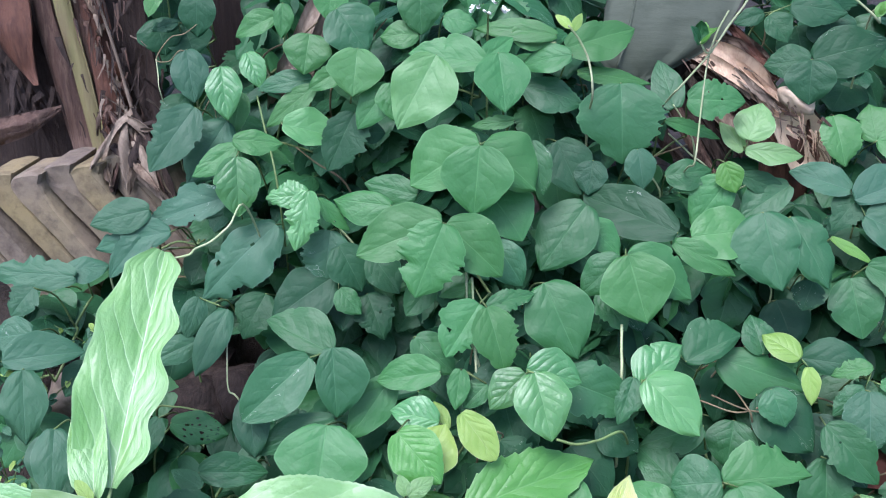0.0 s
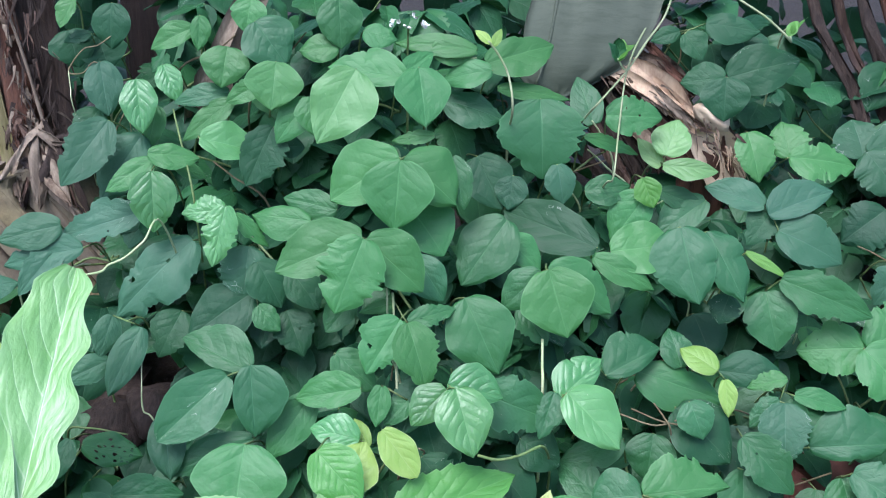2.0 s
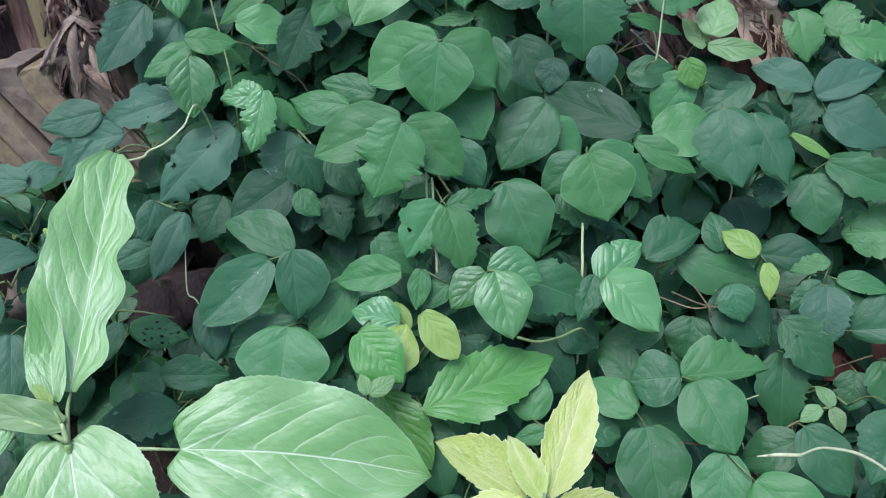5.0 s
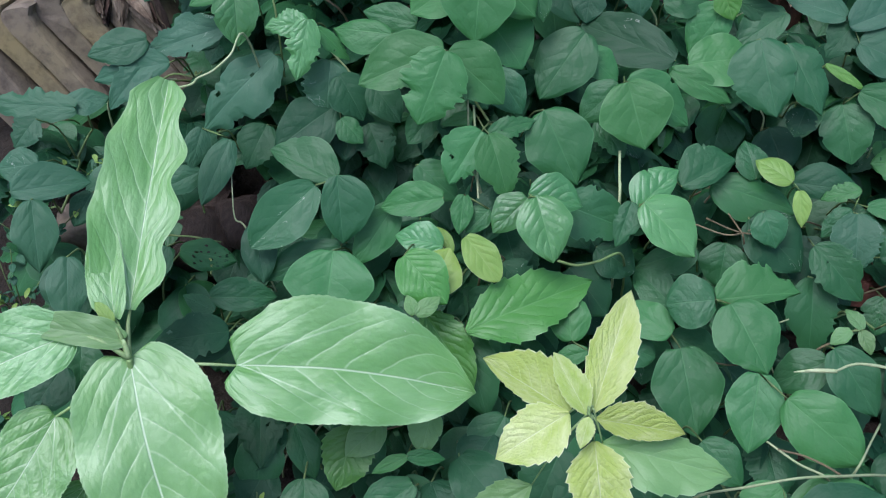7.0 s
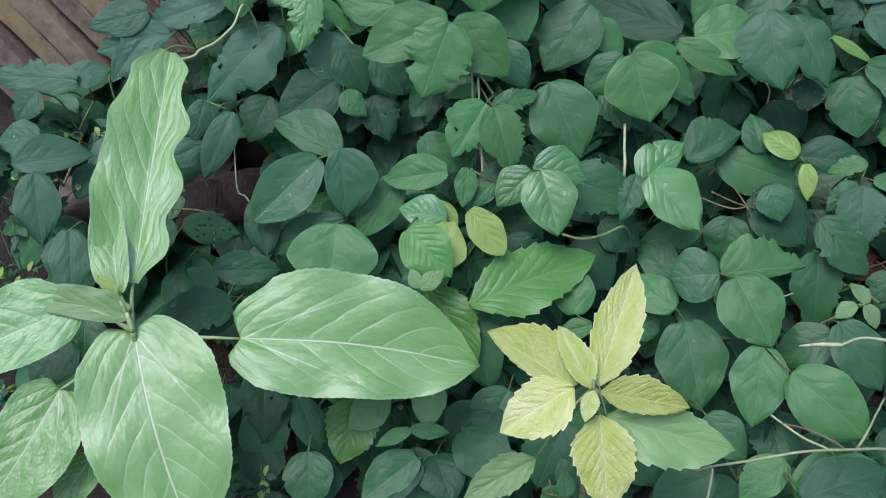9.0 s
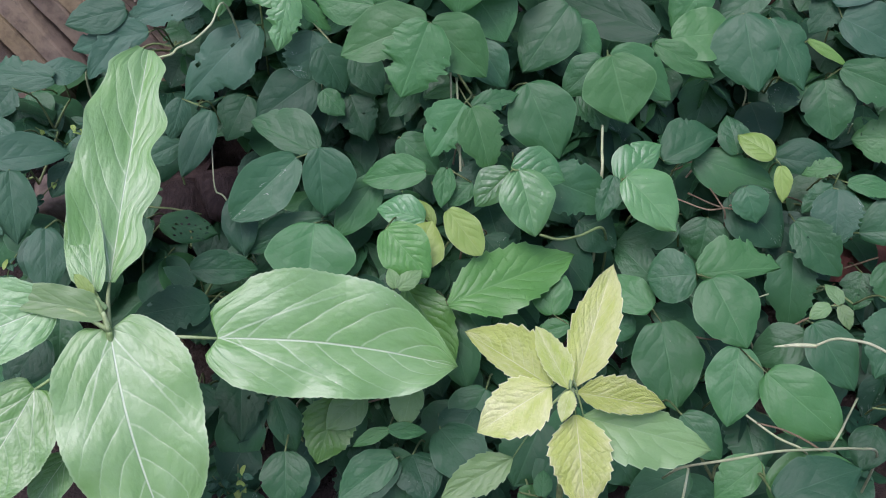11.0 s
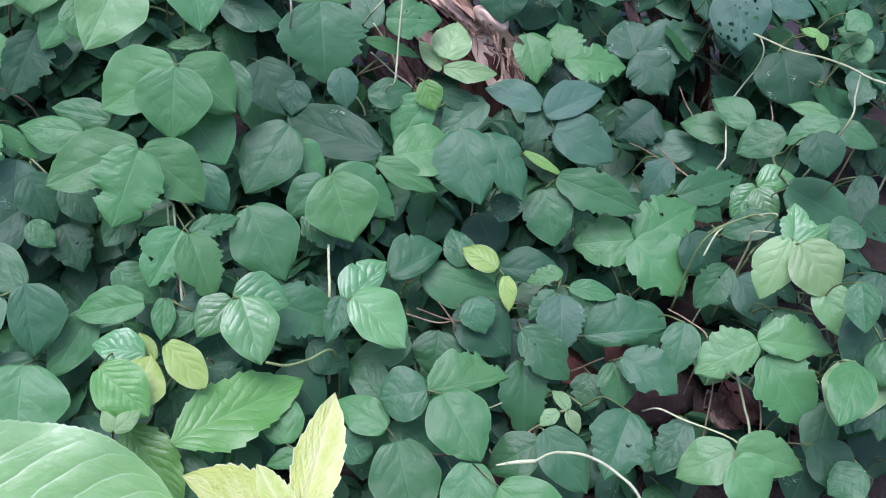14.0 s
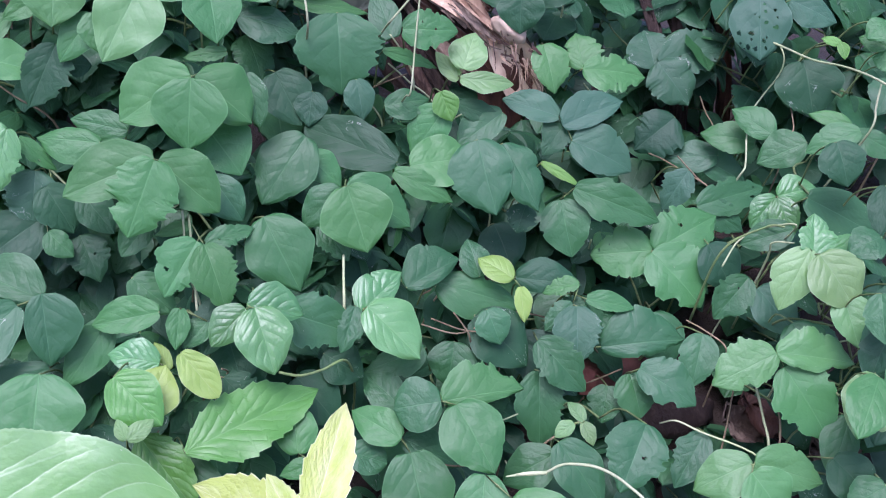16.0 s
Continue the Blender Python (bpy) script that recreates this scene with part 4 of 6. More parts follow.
leaf(vine_h, ("o", DARK_TONE, 0.924, 1.071, 0.646, -61, -1, 128, 0.073, 0.056), ("o", MID_TONE, 0.924, 1.039, 0.631, -45, 29, 156, 0.068, 0.061), ("o", DARK_TONE, 0.932, 1.035, 0.564, -29, -10, 136, 0.076, 0.054), ("o", DARK_TONE, 0.955, 1.112, 0.690, -50, -5, 141, 0.066, 0.056))
leaf(vine_i, ("s", FRESH, -0.029, 1.128, 0.526, -48, 22, -152, 0.119, 0.066, -0.30), ("o", MID_TONE, 0.026, 1.131, 0.488, -54, 13, -172, 0.112, 0.069, 0.00))
leaf(vine_i, ("o", MID_TONE, -0.040, 0.985, 0.362, -31, -33, 136, 0.085, 0.053, 0.15), ("o", MID_TONE, -0.175, 0.982, 0.374, -50, 2, -177, 0.072, 0.063, 0.00), ("o", MID_TONE, -0.053, 1.007, 0.351, -48, 25, -150, 0.095, 0.067, 0.15), ("o", MID_TONE, -0.192, 1.051, 0.402, -51, 11, -160, 0.074, 0.043, 0.00))
leaf(vine_i, ("s", FRESH, -0.110, 1.030, 0.424, -51, -13, 169, 0.089, 0.068, -0.15), ("o", SOFT_LIME, -0.079, 1.022, 0.431, -40, -33, 145, 0.062, 0.048, 0.00), ("o", SOFT_LIME, -0.016, 1.033, 0.441, -52, -8, 167, 0.058, 0.044, 0.15))
leaf(vine_i, ("o", GREEN, -0.047, 0.991, 0.401, -33, -37, 119, 0.050, 0.019, 0.15), ("o", GREEN, -0.047, 0.992, 0.402, -17, 51, -98, 0.049, 0.022, 0.00))
leaf(vine_i, ("o", MID_TONE, 0.077, 1.062, 0.408, -51, -20, 158, 0.075, 0.072, 0.00), ("o", MID_TONE, 0.048, 1.012, 0.347, -44, 17, -159, 0.063, 0.072, 0.00), ("o", MID_TONE, -0.233, 1.035, 0.401, -59, -9, -174, 0.079, 0.064, 0.00))
leaf(vine_i, ("o", DARK_TONE, -0.165, 0.953, 0.315, 31, 11, 11, 0.068, 0.066), ("o", DARK_TONE, -0.037, 0.989, 0.356, -25, -18, 124, 0.089, 0.064), ("o", DARK_TONE, -0.017, 0.998, 0.354, -29, 11, -164, 0.065, 0.064))
leaf(vine_i, ("r", DARK_TONE, -0.282, 1.130, 0.493, 2, -41, 108, 0.096, 0.066), ("r", DARK_TONE, -0.238, 1.083, 0.428, -31, 1, -176, 0.101, 0.069))
leaf(vine_i, ("o", DARK_TONE, -0.214, 1.053, 0.405, -37, -24, 153, 0.081, 0.062), ("o", DARK_TONE, 0.018, 1.021, 0.377, -17, 24, -150, 0.099, 0.073), ("o", DARK_TONE, 0.062, 1.047, 0.392, -34, -10, 147, 0.068, 0.067))
leaf(vine_i, ("o", DARK_TONE, -0.455, 1.039, 0.415, -29, 9, -152, 0.083, 0.060), ("o", DARK_TONE, -0.227, 1.017, 0.361, -36, -18, 163, 0.062, 0.065), ("o", DARK_TONE, -0.489, 1.088, 0.468, -38, -20, 160, 0.075, 0.067), ("o", DARK_TONE, -0.204, 1.101, 0.423, -31, -11, 161, 0.066, 0.061))
leaf(vine_i, ("o", DARK_TONE, 0.568, 1.003, 0.399, -39, -1, 146, 0.062, 0.052), ("o", DARK_TONE, 0.652, 1.075, 0.356, -26, 18, -176, 0.066, 0.060))
leaf(vine_j, ("r", DARK_TONE, 0.862, 1.681, 0.732, -51, -37, 133, 0.092, 0.096, -0.15))
leaf(vine_j, ("r", BLUISH, 0.828, 1.526, 0.693, -69, -23, 143, 0.076, 0.058, 0.00))
leaf(vine_j, ("r", MID_TONE, 0.828, 1.476, 0.651, 16, 52, -67, 0.126, 0.066, 0.00), ("r", MID_TONE, 0.839, 1.485, 0.651, -49, 51, -155, 0.083, 0.058, 0.00))
leaf(vine_j, ("o", GREEN, 0.972, 1.590, 0.716, 2, -52, 58, 0.093, 0.060, 0.00), ("o", MID_TONE, 0.899, 1.641, 0.673, -39, 50, -145, 0.096, 0.059, -0.15), ("o", MID_TONE, 0.928, 1.629, 0.679, -15, -49, 81, 0.091, 0.061, 0.00))
leaf(vine_j, ("o", GREEN, 0.975, 1.542, 0.747, 29, -48, 20, 0.081, 0.053, 0.15), ("o", MID_TONE, 1.016, 1.503, 0.747, -44, -44, 109, 0.086, 0.067, 0.15))
leaf(vine_j, ("o", GREEN, 1.028, 1.385, 0.806, -40, -42, 103, 0.085, 0.050, 0.15), ("o", GREEN, 1.025, 1.404, 0.810, 9, -48, 50, 0.067, 0.028, 0.00), ("o", MID_TONE, 1.029, 1.398, 0.802, -37, 49, -148, 0.077, 0.042, 0.15))
leaf(vine_j, ("o", YOUNG, 0.915, 1.395, 0.700, -61, -25, 139, 0.062, 0.048, 0.00), ("o", YOUNG, 0.912, 1.383, 0.702, -59, 25, 170, 0.064, 0.048, 0.00), ("o", YOUNG, 0.918, 1.394, 0.701, 18, 49, -77, 0.063, 0.046, -0.30))
leaf(vine_j, ("o", SOFT_LIME, 0.866, 1.199, 0.705, -63, -15, 144, 0.094, 0.063, 0.15), ("o", SOFT_LIME, 0.870, 1.181, 0.706, -55, 29, -173, 0.088, 0.081, 0.00), ("r", YOUNG, 0.869, 1.192, 0.694, 50, 1, -16, 0.065, 0.056, 0.15), ("r", YOUNG, 0.876, 1.202, 0.694, 17, 42, -73, 0.086, 0.040, 0.00))
leaf(vine_j, ("o", MID_TONE, 0.920, 1.317, 0.730, -39, 50, -141, 0.131, 0.075, 0.00), ("o", MID_TONE, 0.902, 1.307, 0.684, -35, -47, 102, 0.079, 0.049, 0.00))
leaf(vine_j, ("o", DARK_TONE, 0.929, 1.289, 0.826, -61, 16, 172, 0.065, 0.070, 0.00), ("o", MID_TONE, 0.865, 1.201, 0.589, -51, 25, 179, 0.069, 0.067, 0.00))
leaf(vine_j, ("o", MID_TONE, 0.954, 1.176, 0.730, -28, -26, 106, 0.052, 0.057), ("o", DARK_TONE, 0.983, 1.233, 0.781, -52, 4, 147, 0.074, 0.043), ("o", MID_TONE, 0.897, 1.072, 0.702, -58, 20, 144, 0.065, 0.047))
leaf(vine_k, ("r", GREEN, 0.601, 1.654, 0.869, -57, 10, -179, 0.084, 0.071, -0.15), ("r", GREEN, 0.659, 1.614, 0.840, -12, 52, -103, 0.108, 0.073, 0.15), ("r", GREEN, 0.663, 1.624, 0.837, 48, -16, -12, 0.066, 0.071, 0.15))
leaf(vine_k, ("r", BLUISH, 0.844, 1.755, 0.799, 45, -12, -4, 0.079, 0.098, 0.00), ("r", BLUISH, 0.843, 1.746, 0.813, -58, 34, -172, 0.095, 0.098, 0.00), ("r", BLUISH, 0.850, 1.755, 0.809, 24, 49, -67, 0.143, 0.091, 0.00))
leaf(vine_k, ("o", DARK_TONE, 1.029, 1.586, 0.861, -64, 13, 170, 0.098, 0.113, 0.00), ("h", BLUISH, 0.947, 1.617, 0.969, -66, 8, 157, 0.115, 0.100, 0.00), ("o", BLUISH, 1.001, 1.612, 0.954, -40, 56, -147, 0.085, 0.055, 0.15))
leaf(vine_k, ("o", LIME, 1.037, 1.497, 0.911, 12, -55, 39, 0.033, 0.016, 0.00), ("o", LIME, 1.035, 1.499, 0.914, -53, 13, 172, 0.030, 0.020, -0.15), ("o", GREEN, 1.093, 1.461, 0.916, 14, -51, 34, 0.046, 0.033, 0.00), ("o", GREEN, 1.103, 1.448, 0.894, 7, -52, 45, 0.034, 0.041, 0.15))
leaf(vine_k, ("o", GREEN, 1.079, 1.450, 0.957, -39, -29, 123, 0.044, 0.044))

# ---- leaves deep inside the cover, their dark tones carrying the shade there ----
deep = random.Random(11)
vines = [vine_a, vine_b, vine_c, vine_d, vine_e, vine_f, vine_g, vine_h, vine_i, vine_j, vine_k]


# dark openings between the leaves: sideways and upward slope from the path, and radius
HOLLOWS = [(-0.286, -0.565, 0.025), (-0.258, -0.602, 0.016), (-0.215, -0.517, 0.018), (-0.195, -0.477, 0.015), (-0.189, -0.427, 0.02), (-0.124, -0.483, 0.015), (-0.105, -0.962, 0.015), (-0.091, -0.31, 0.02), (-0.066, -0.502, 0.015), (-0.063, -0.298, 0.022), (-0.024, -0.267, 0.014), (0.049, -0.32, 0.017), (0.085, -0.275, 0.014), (0.165, -0.174, 0.033), (0.168, -0.586, 0.016), (0.183, -0.208, 0.022), (0.208, -0.182, 0.028), (0.246, -0.491, 0.015), (0.254, -0.453, 0.027), (0.281, -0.497, 0.015), (0.306, -0.462, 0.027), (0.348, -0.814, 0.018), (0.359, -0.471, 0.025), (0.381, -0.894, 0.022), (0.437, -0.403, 0.022), (0.456, -0.244, 0.018), (0.516, -0.334, 0.025), (0.529, -0.722, 0.021), (0.555, -0.303, 0.022), (0.576, -0.738, 0.029), (0.664, -0.236, 0.032), (0.741, -0.508, 0.021)]


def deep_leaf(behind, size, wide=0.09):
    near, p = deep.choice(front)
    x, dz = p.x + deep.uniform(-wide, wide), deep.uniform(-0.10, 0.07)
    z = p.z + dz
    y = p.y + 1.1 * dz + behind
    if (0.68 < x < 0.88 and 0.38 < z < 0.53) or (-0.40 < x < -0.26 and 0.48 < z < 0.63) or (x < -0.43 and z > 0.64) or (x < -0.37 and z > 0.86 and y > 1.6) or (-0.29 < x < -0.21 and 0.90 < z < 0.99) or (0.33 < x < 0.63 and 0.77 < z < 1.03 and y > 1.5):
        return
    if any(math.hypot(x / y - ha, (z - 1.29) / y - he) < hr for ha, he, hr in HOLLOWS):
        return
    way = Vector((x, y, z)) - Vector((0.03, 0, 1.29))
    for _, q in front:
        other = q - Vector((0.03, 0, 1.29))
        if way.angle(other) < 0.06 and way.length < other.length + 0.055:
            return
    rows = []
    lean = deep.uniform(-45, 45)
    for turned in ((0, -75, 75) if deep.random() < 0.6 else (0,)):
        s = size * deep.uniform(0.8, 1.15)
        rows.append((deep.choice("ooor"), deep.choice((DARK_TONE, DARK_TONE, DARK_TONE, MID_TONE, MID_TONE)), x, y, z, -40 + deep.uniform(-28, 25), deep.uniform(-20, 20), 180 + lean + turned, s, s * deep.uniform(0.78, 0.98)))
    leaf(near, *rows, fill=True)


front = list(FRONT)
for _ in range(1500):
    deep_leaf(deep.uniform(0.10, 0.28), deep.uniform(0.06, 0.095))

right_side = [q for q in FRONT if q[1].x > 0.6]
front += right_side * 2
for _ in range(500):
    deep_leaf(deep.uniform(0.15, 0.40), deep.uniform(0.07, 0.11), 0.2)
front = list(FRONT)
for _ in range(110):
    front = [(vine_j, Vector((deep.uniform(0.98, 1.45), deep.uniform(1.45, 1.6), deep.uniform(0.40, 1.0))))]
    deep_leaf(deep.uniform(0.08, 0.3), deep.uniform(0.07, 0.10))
front = list(FRONT)

for v in vines:
    grow_stem(v)


# ---- loose twining stems ----
def twining_stem(label, material, r0, r1, *points, name="vine_stem"):
    line = smooth_line(points, 6)
    o = thing(name, line[-1], label, "stem", "loose stems")
    part("stalk", tube_mesh("stalk", [line], r0, r1, line[-1], 7, 0.15), material, o)
    return o


shoot = twining_stem("pale green twining shoot with a soft curled tip", STEM_PALE, 0.0014, 0.0019, (0.374, 0.878, 0.617), (0.401, 0.872, 0.621), (0.418, 0.872, 0.629), (0.432, 0.869, 0.632), (0.457, 0.859, 0.632), (0.482, 0.840, 0.623), (0.505, 0.815, 0.600), (0.535, 0.80, 0.50), (0.55, 0.86, 0.32))
part("bud", tube_mesh("bud", [smooth_line([(0.405, 0.871, 0.622), (0.385, 0.876, 0.619), (0.364, 0.880, 0.614)], 4)], 0.0030, 0.0007, (0.364, 0.880, 0.614), 7, 0.5), STEM_PALE, shoot, Matrix.Translation((0.364, 0.880, 0.614)))
twining_stem("thin pale stem hanging in a curve among leaves", STEM_PALE, 0.0013, 0.0016, (0.973, 1.570, 0.891), (0.982, 1.564, 0.869), (0.985, 1.577, 0.837), (0.979, 1.605, 0.794), (0.967, 1.610, 0.763), (0.947, 1.576, 0.735), (0.918, 1.510, 0.710), (0.902, 1.491, 0.698), (0.89, 1.55, 0.60))
twining_stem("thick pale green stem arching across the leaves", STEM_PALE, 0.0018, 0.0018, (0.93, 1.66, 0.90), (0.941, 1.611, 0.899), (0.972, 1.550, 0.891), (0.991, 1.492, 0.887), (1.009, 1.425, 0.894), (1.031, 1.355, 0.889), (1.08, 1.30, 0.85), (1.12, 1.4, 0.6))
twining_stem("thin pale stem hanging down", STEM_PALE, 0.0015, 0.0018, (1.033, 1.369, 0.885), (1.019, 1.349, 0.857), (0.998, 1.321, 0.828), (0.99, 1.40, 0.70))
twining_stem("pale curled tendril with a bent tip", STEM_PALE, 0.0015, 0.0016, (0.801, 1.311, 0.626), (0.830, 1.333, 0.654), (0.856, 1.328, 0.675), (0.871, 1.302, 0.694), (0.879, 1.264, 0.709), (0.90, 1.36, 0.62))
twining_stem("thin pale dry stem lying across the gap", STEM_PALE, 0.0013, 0.0015, (0.690, 1.205, 0.430), (0.698, 1.172, 0.456), (0.727, 1.152, 0.449), (0.800, 1.108, 0.429), (0.83, 1.10, 0.36))
twining_stem("thin dry upright stem in the gap", TWIG, 0.0013, 0.0015, (0.80, 1.21, 0.50), (0.792, 1.198, 0.475), (0.775, 1.168, 0.453), (0.755, 1.136, 0.432), (0.75, 1.13, 0.34))
twining_stem("thin green upright stem in the gap", STEM_PALE, 0.0018, 0.0019, (0.822, 1.20, 0.52), (0.819, 1.187, 0.499), (0.815, 1.145, 0.470), (0.812, 1.110, 0.438), (0.81, 1.10, 0.33))
twining_stem("thin dry stem in the gap", TWIG, 0.0013, 0.0015, (0.847, 1.174, 0.534), (0.835, 1.154, 0.500), (0.827, 1.112, 0.454), (0.82, 1.10, 0.34))
tip = twining_stem("pale shoot tip bending over above the leaves", STEM_PALE, 0.0016, 0.0019, (0.172, 1.546, 1.027), (0.189, 1.548, 1.006), (0.204, 1.545, 0.975), (0.210, 1.532, 0.930), (0.212, 1.60, 0.86), (0.22, 1.66, 0.66))
part("leaflet", BLADES["o"][1], YELLOW, tip, pose(0.180, 1.546, 1.020, 70, 20, -20) @ Matrix.Diagonal((0.015, 0.027, 0.02, 1)))
part("leaflet", BLADES["o"][2], YELLOW, tip, pose(0.176, 1.546, 1.023, 40, -30, 40) @ Matrix.Diagonal((0.016, 0.030, 0.02, 1)))
twining_stem("long pale stem slanting up past the dead stalk", STEM_PALE, 0.0016, 0.0016, (0.455, 1.63, 1.09), (0.437, 1.606, 1.054), (0.410, 1.590, 1.020), (0.380, 1.566, 0.983), (0.336, 1.533, 0.943), (0.325, 1.555, 0.920), (0.318, 1.62, 0.875), (0.315, 1.72, 0.80))
twining_stem("pale stem standing among the leaves", STEM_PALE, 0.0013, 0.0015, (0.41, 1.60, 1.04), (0.393, 1.590, 1.008), (0.379, 1.569, 0.970), (0.366, 1.525, 0.906), (0.353, 1.475, 0.848), (0.351, 1.51, 0.828), (0.35, 1.60, 0.77), (0.35, 1.68, 0.71))
twining_stem("wiry dry tendril looping beside the banana stem", TWIG, 0.0009, 0.0009, (-0.40, 1.70, 1.0), (-0.419, 1.689, 0.987), (-0.444, 1.694, 0.979), (-0.467, 1.687, 0.947), (-0.444, 1.682, 0.945), (-0.420, 1.680, 0.962), (-0.40, 1.74, 0.9), (-0.39, 1.78, 0.7))
twining_stem("wiry pale stem hanging down", STEM_PALE, 0.0009, 0.0009, (-0.467, 1.687, 0.947), (-0.462, 1.673, 0.923), (-0.456, 1.655, 0.902), (-0.45, 1.70, 0.80), (-0.44, 1.72, 0.66))
twining_stem("upright pale green stem among leaves", STEM_PALE, 0.0016, 0.0019, (0.038, 1.314, 0.735), (0.042, 1.281, 0.668), (0.045, 1.249, 0.610), (0.05, 1.27, 0.45))
twining_stem("upright pale green stem among leaves", STEM_PALE, 0.0014, 0.0018, (0.030, 1.32, 0.74), (0.034, 1.29, 0.668), (0.052, 1.26, 0.610), (0.06, 1.28, 0.45))
twining_stem("upright pale green stem among leaves", STEM_PALE, 0.0019, 0.0021, (0.241, 1.321, 0.664), (0.238, 1.290, 0.641), (0.236, 1.262, 0.614), (0.24, 1.28, 0.45))
twining_stem("bent pale stem over the stones", STEM_PALE, 0.0009, 0.0012, (-0.301, 1.336, 0.637), (-0.297, 1.306, 0.609), (-0.290, 1.274, 0.583), (-0.272, 1.259, 0.573), (-0.24, 1.28, 0.45))
twining_stem("pale green stem lying in a bow", STEM, 0.0018, 0.0018, (0.143, 1.147, 0.591), (0.169, 1.154, 0.580), (0.199, 1.171, 0.576), (0.230, 1.187, 0.578), (0.25, 1.25, 0.5), (0.25, 1.28, 0.4))
twining_stem("pale green stem between young leaves", STEM, 0.0013, 0.0016, (-0.284, 1.564, 0.918), (-0.270, 1.526, 0.889), (-0.240, 1.447, 0.824), (-0.24, 1.50, 0.65))
twining_stem("pale stem lying low across the leaves", STEM_PALE, 0.0016, 0.0018, (0.285, 0.93, 0.38), (0.297, 0.902, 0.423), (0.340, 0.883, 0.452), (0.394, 0.883, 0.465), (0.453, 0.901, 0.452), (0.511, 0.928, 0.429), (0.56, 0.97, 0.38), (0.58, 1.02, 0.25))
twining_stem("thin pale side stem", STEM_PALE, 0.0013, 0.0015, (0.377, 0.948, 0.463), (0.404, 0.913, 0.460), (0.433, 0.898, 0.452), (0.46, 0.92, 0.40), (0.47, 0.96, 0.28))
twining_stem("thin dry side stem", TWIG, 0.0012, 0.0015, (0.386, 0.934, 0.463), (0.421, 0.926, 0.457), (0.456, 0.905, 0.446), (0.48, 0.92, 0.40), (0.49, 0.96, 0.28))
twining_stem("thin pale stem standing under the leaves", STEM_PALE, 0.0014, 0.0016, (0.305, 0.904, 0.420), (0.299, 0.886, 0.405), (0.296, 0.880, 0.37), (0.295, 0.89, 0.24))
twining_stem("thin pale slanting stem", STEM_PALE, 0.0014, 0.0016, (0.536, 1.009, 0.439), (0.509, 0.968, 0.443), (0.481, 0.925, 0.449), (0.47, 0.93, 0.40), (0.47, 0.98, 0.26))
for a, b, c in (
    ((0.797, 1.623, 0.688), (0.835, 1.619, 0.671), (0.887, 1.526, 0.648)),
    ((0.859, 1.641, 0.675), (0.876, 1.586, 0.655), (0.887, 1.505, 0.647)),
    ((0.933, 1.744, 0.750), (0.937, 1.718, 0.727), (0.937, 1.678, 0.709)),
    ((0.759, 1.312, 0.537), (0.780, 1.284, 0.532), (0.794, 1.243, 0.526)),
    ((1.014, 1.570, 0.785), (1.005, 1.534, 0.763), (0.998, 1.525, 0.752)),
    ((0.355, 1.256, 0.594), (0.400, 1.255, 0.574), (0.460, 1.269, 0.553)),
    ((0.388, 1.269, 0.595), (0.400, 1.260, 0.580), (0.409, 1.250, 0.564)),
    ((0.345, 1.275, 0.575), (0.395, 1.270, 0.560), (0.440, 1.265, 0.575)),
    ((0.336, 1.115, 0.460), (0.370, 1.103, 0.460), (0.420, 1.109, 0.458)),
):
    twining_stem("thin dry stem showing in a gap between leaves", TWIG, 0.0012, 0.0015, a, b, c, Vector(c) + Vector((0.01, 0.03, -0.06)), Vector(c) + Vector((0.01, 0.08, -0.22)))
twining_stem("pale curly shoot tip resting on the tall sapling leaf", STEM_PALE, 0.0016, 0.0014, (-0.383, 1.318, 0.752), (-0.360, 1.318, 0.757), (-0.338, 1.316, 0.763), (-0.330, 1.320, 0.770), (-0.309, 1.325, 0.779), (-0.287, 1.338, 0.796), (-0.275, 1.40, 0.80), (-0.26, 1.52, 0.62))
sprig = twining_stem("pale stem with a lime-green bud reaching past dark leaves", STEM_PALE, 0.0018, 0.0018, (0.53, 1.72, 1.10), (0.569, 1.671, 1.074), (0.615, 1.664, 1.046), (0.655, 1.665, 1.012), (0.665, 1.74, 1.0), (0.68, 1.86, 0.7))
for at, turned, size in (((0.647, 1.658, 1.022), (50, 20, -30), 0.030), ((0.662, 1.656, 1.036), (35, -30, -70), 0.026), ((0.652, 1.656, 1.026), (75, 10, 10), 0.018)):
    part("leaflet", BLADES["o"][2], LIME, sprig, pose(*at, *turned) @ Matrix.Diagonal((size * 0.6, size, size, 1)))

# dry twigs and bare stems low in the cover
for i in range(70):
    p = deep.choice(front)[1] + Vector((deep.uniform(-0.06, 0.06), deep.uniform(0.04, 0.09), deep.uniform(-0.05, 0.0)))
    d = Vector((deep.uniform(-0.12, 0.12), deep.uniform(0.0, 0.05), -deep.uniform(0.03, 0.14)))
    end = p + d + Vector((0, 0.06, -0.15))
    twining_stem("dry thin stem inside the cover", deep.choice((TWIG, TWIG, STEM, STEM_PALE)), 0.0012, 0.0020, p, p + d * 0.5 + Vector((deep.uniform(-0.02, 0.02), 0, deep.uniform(0, 0.02))), p + d, end)


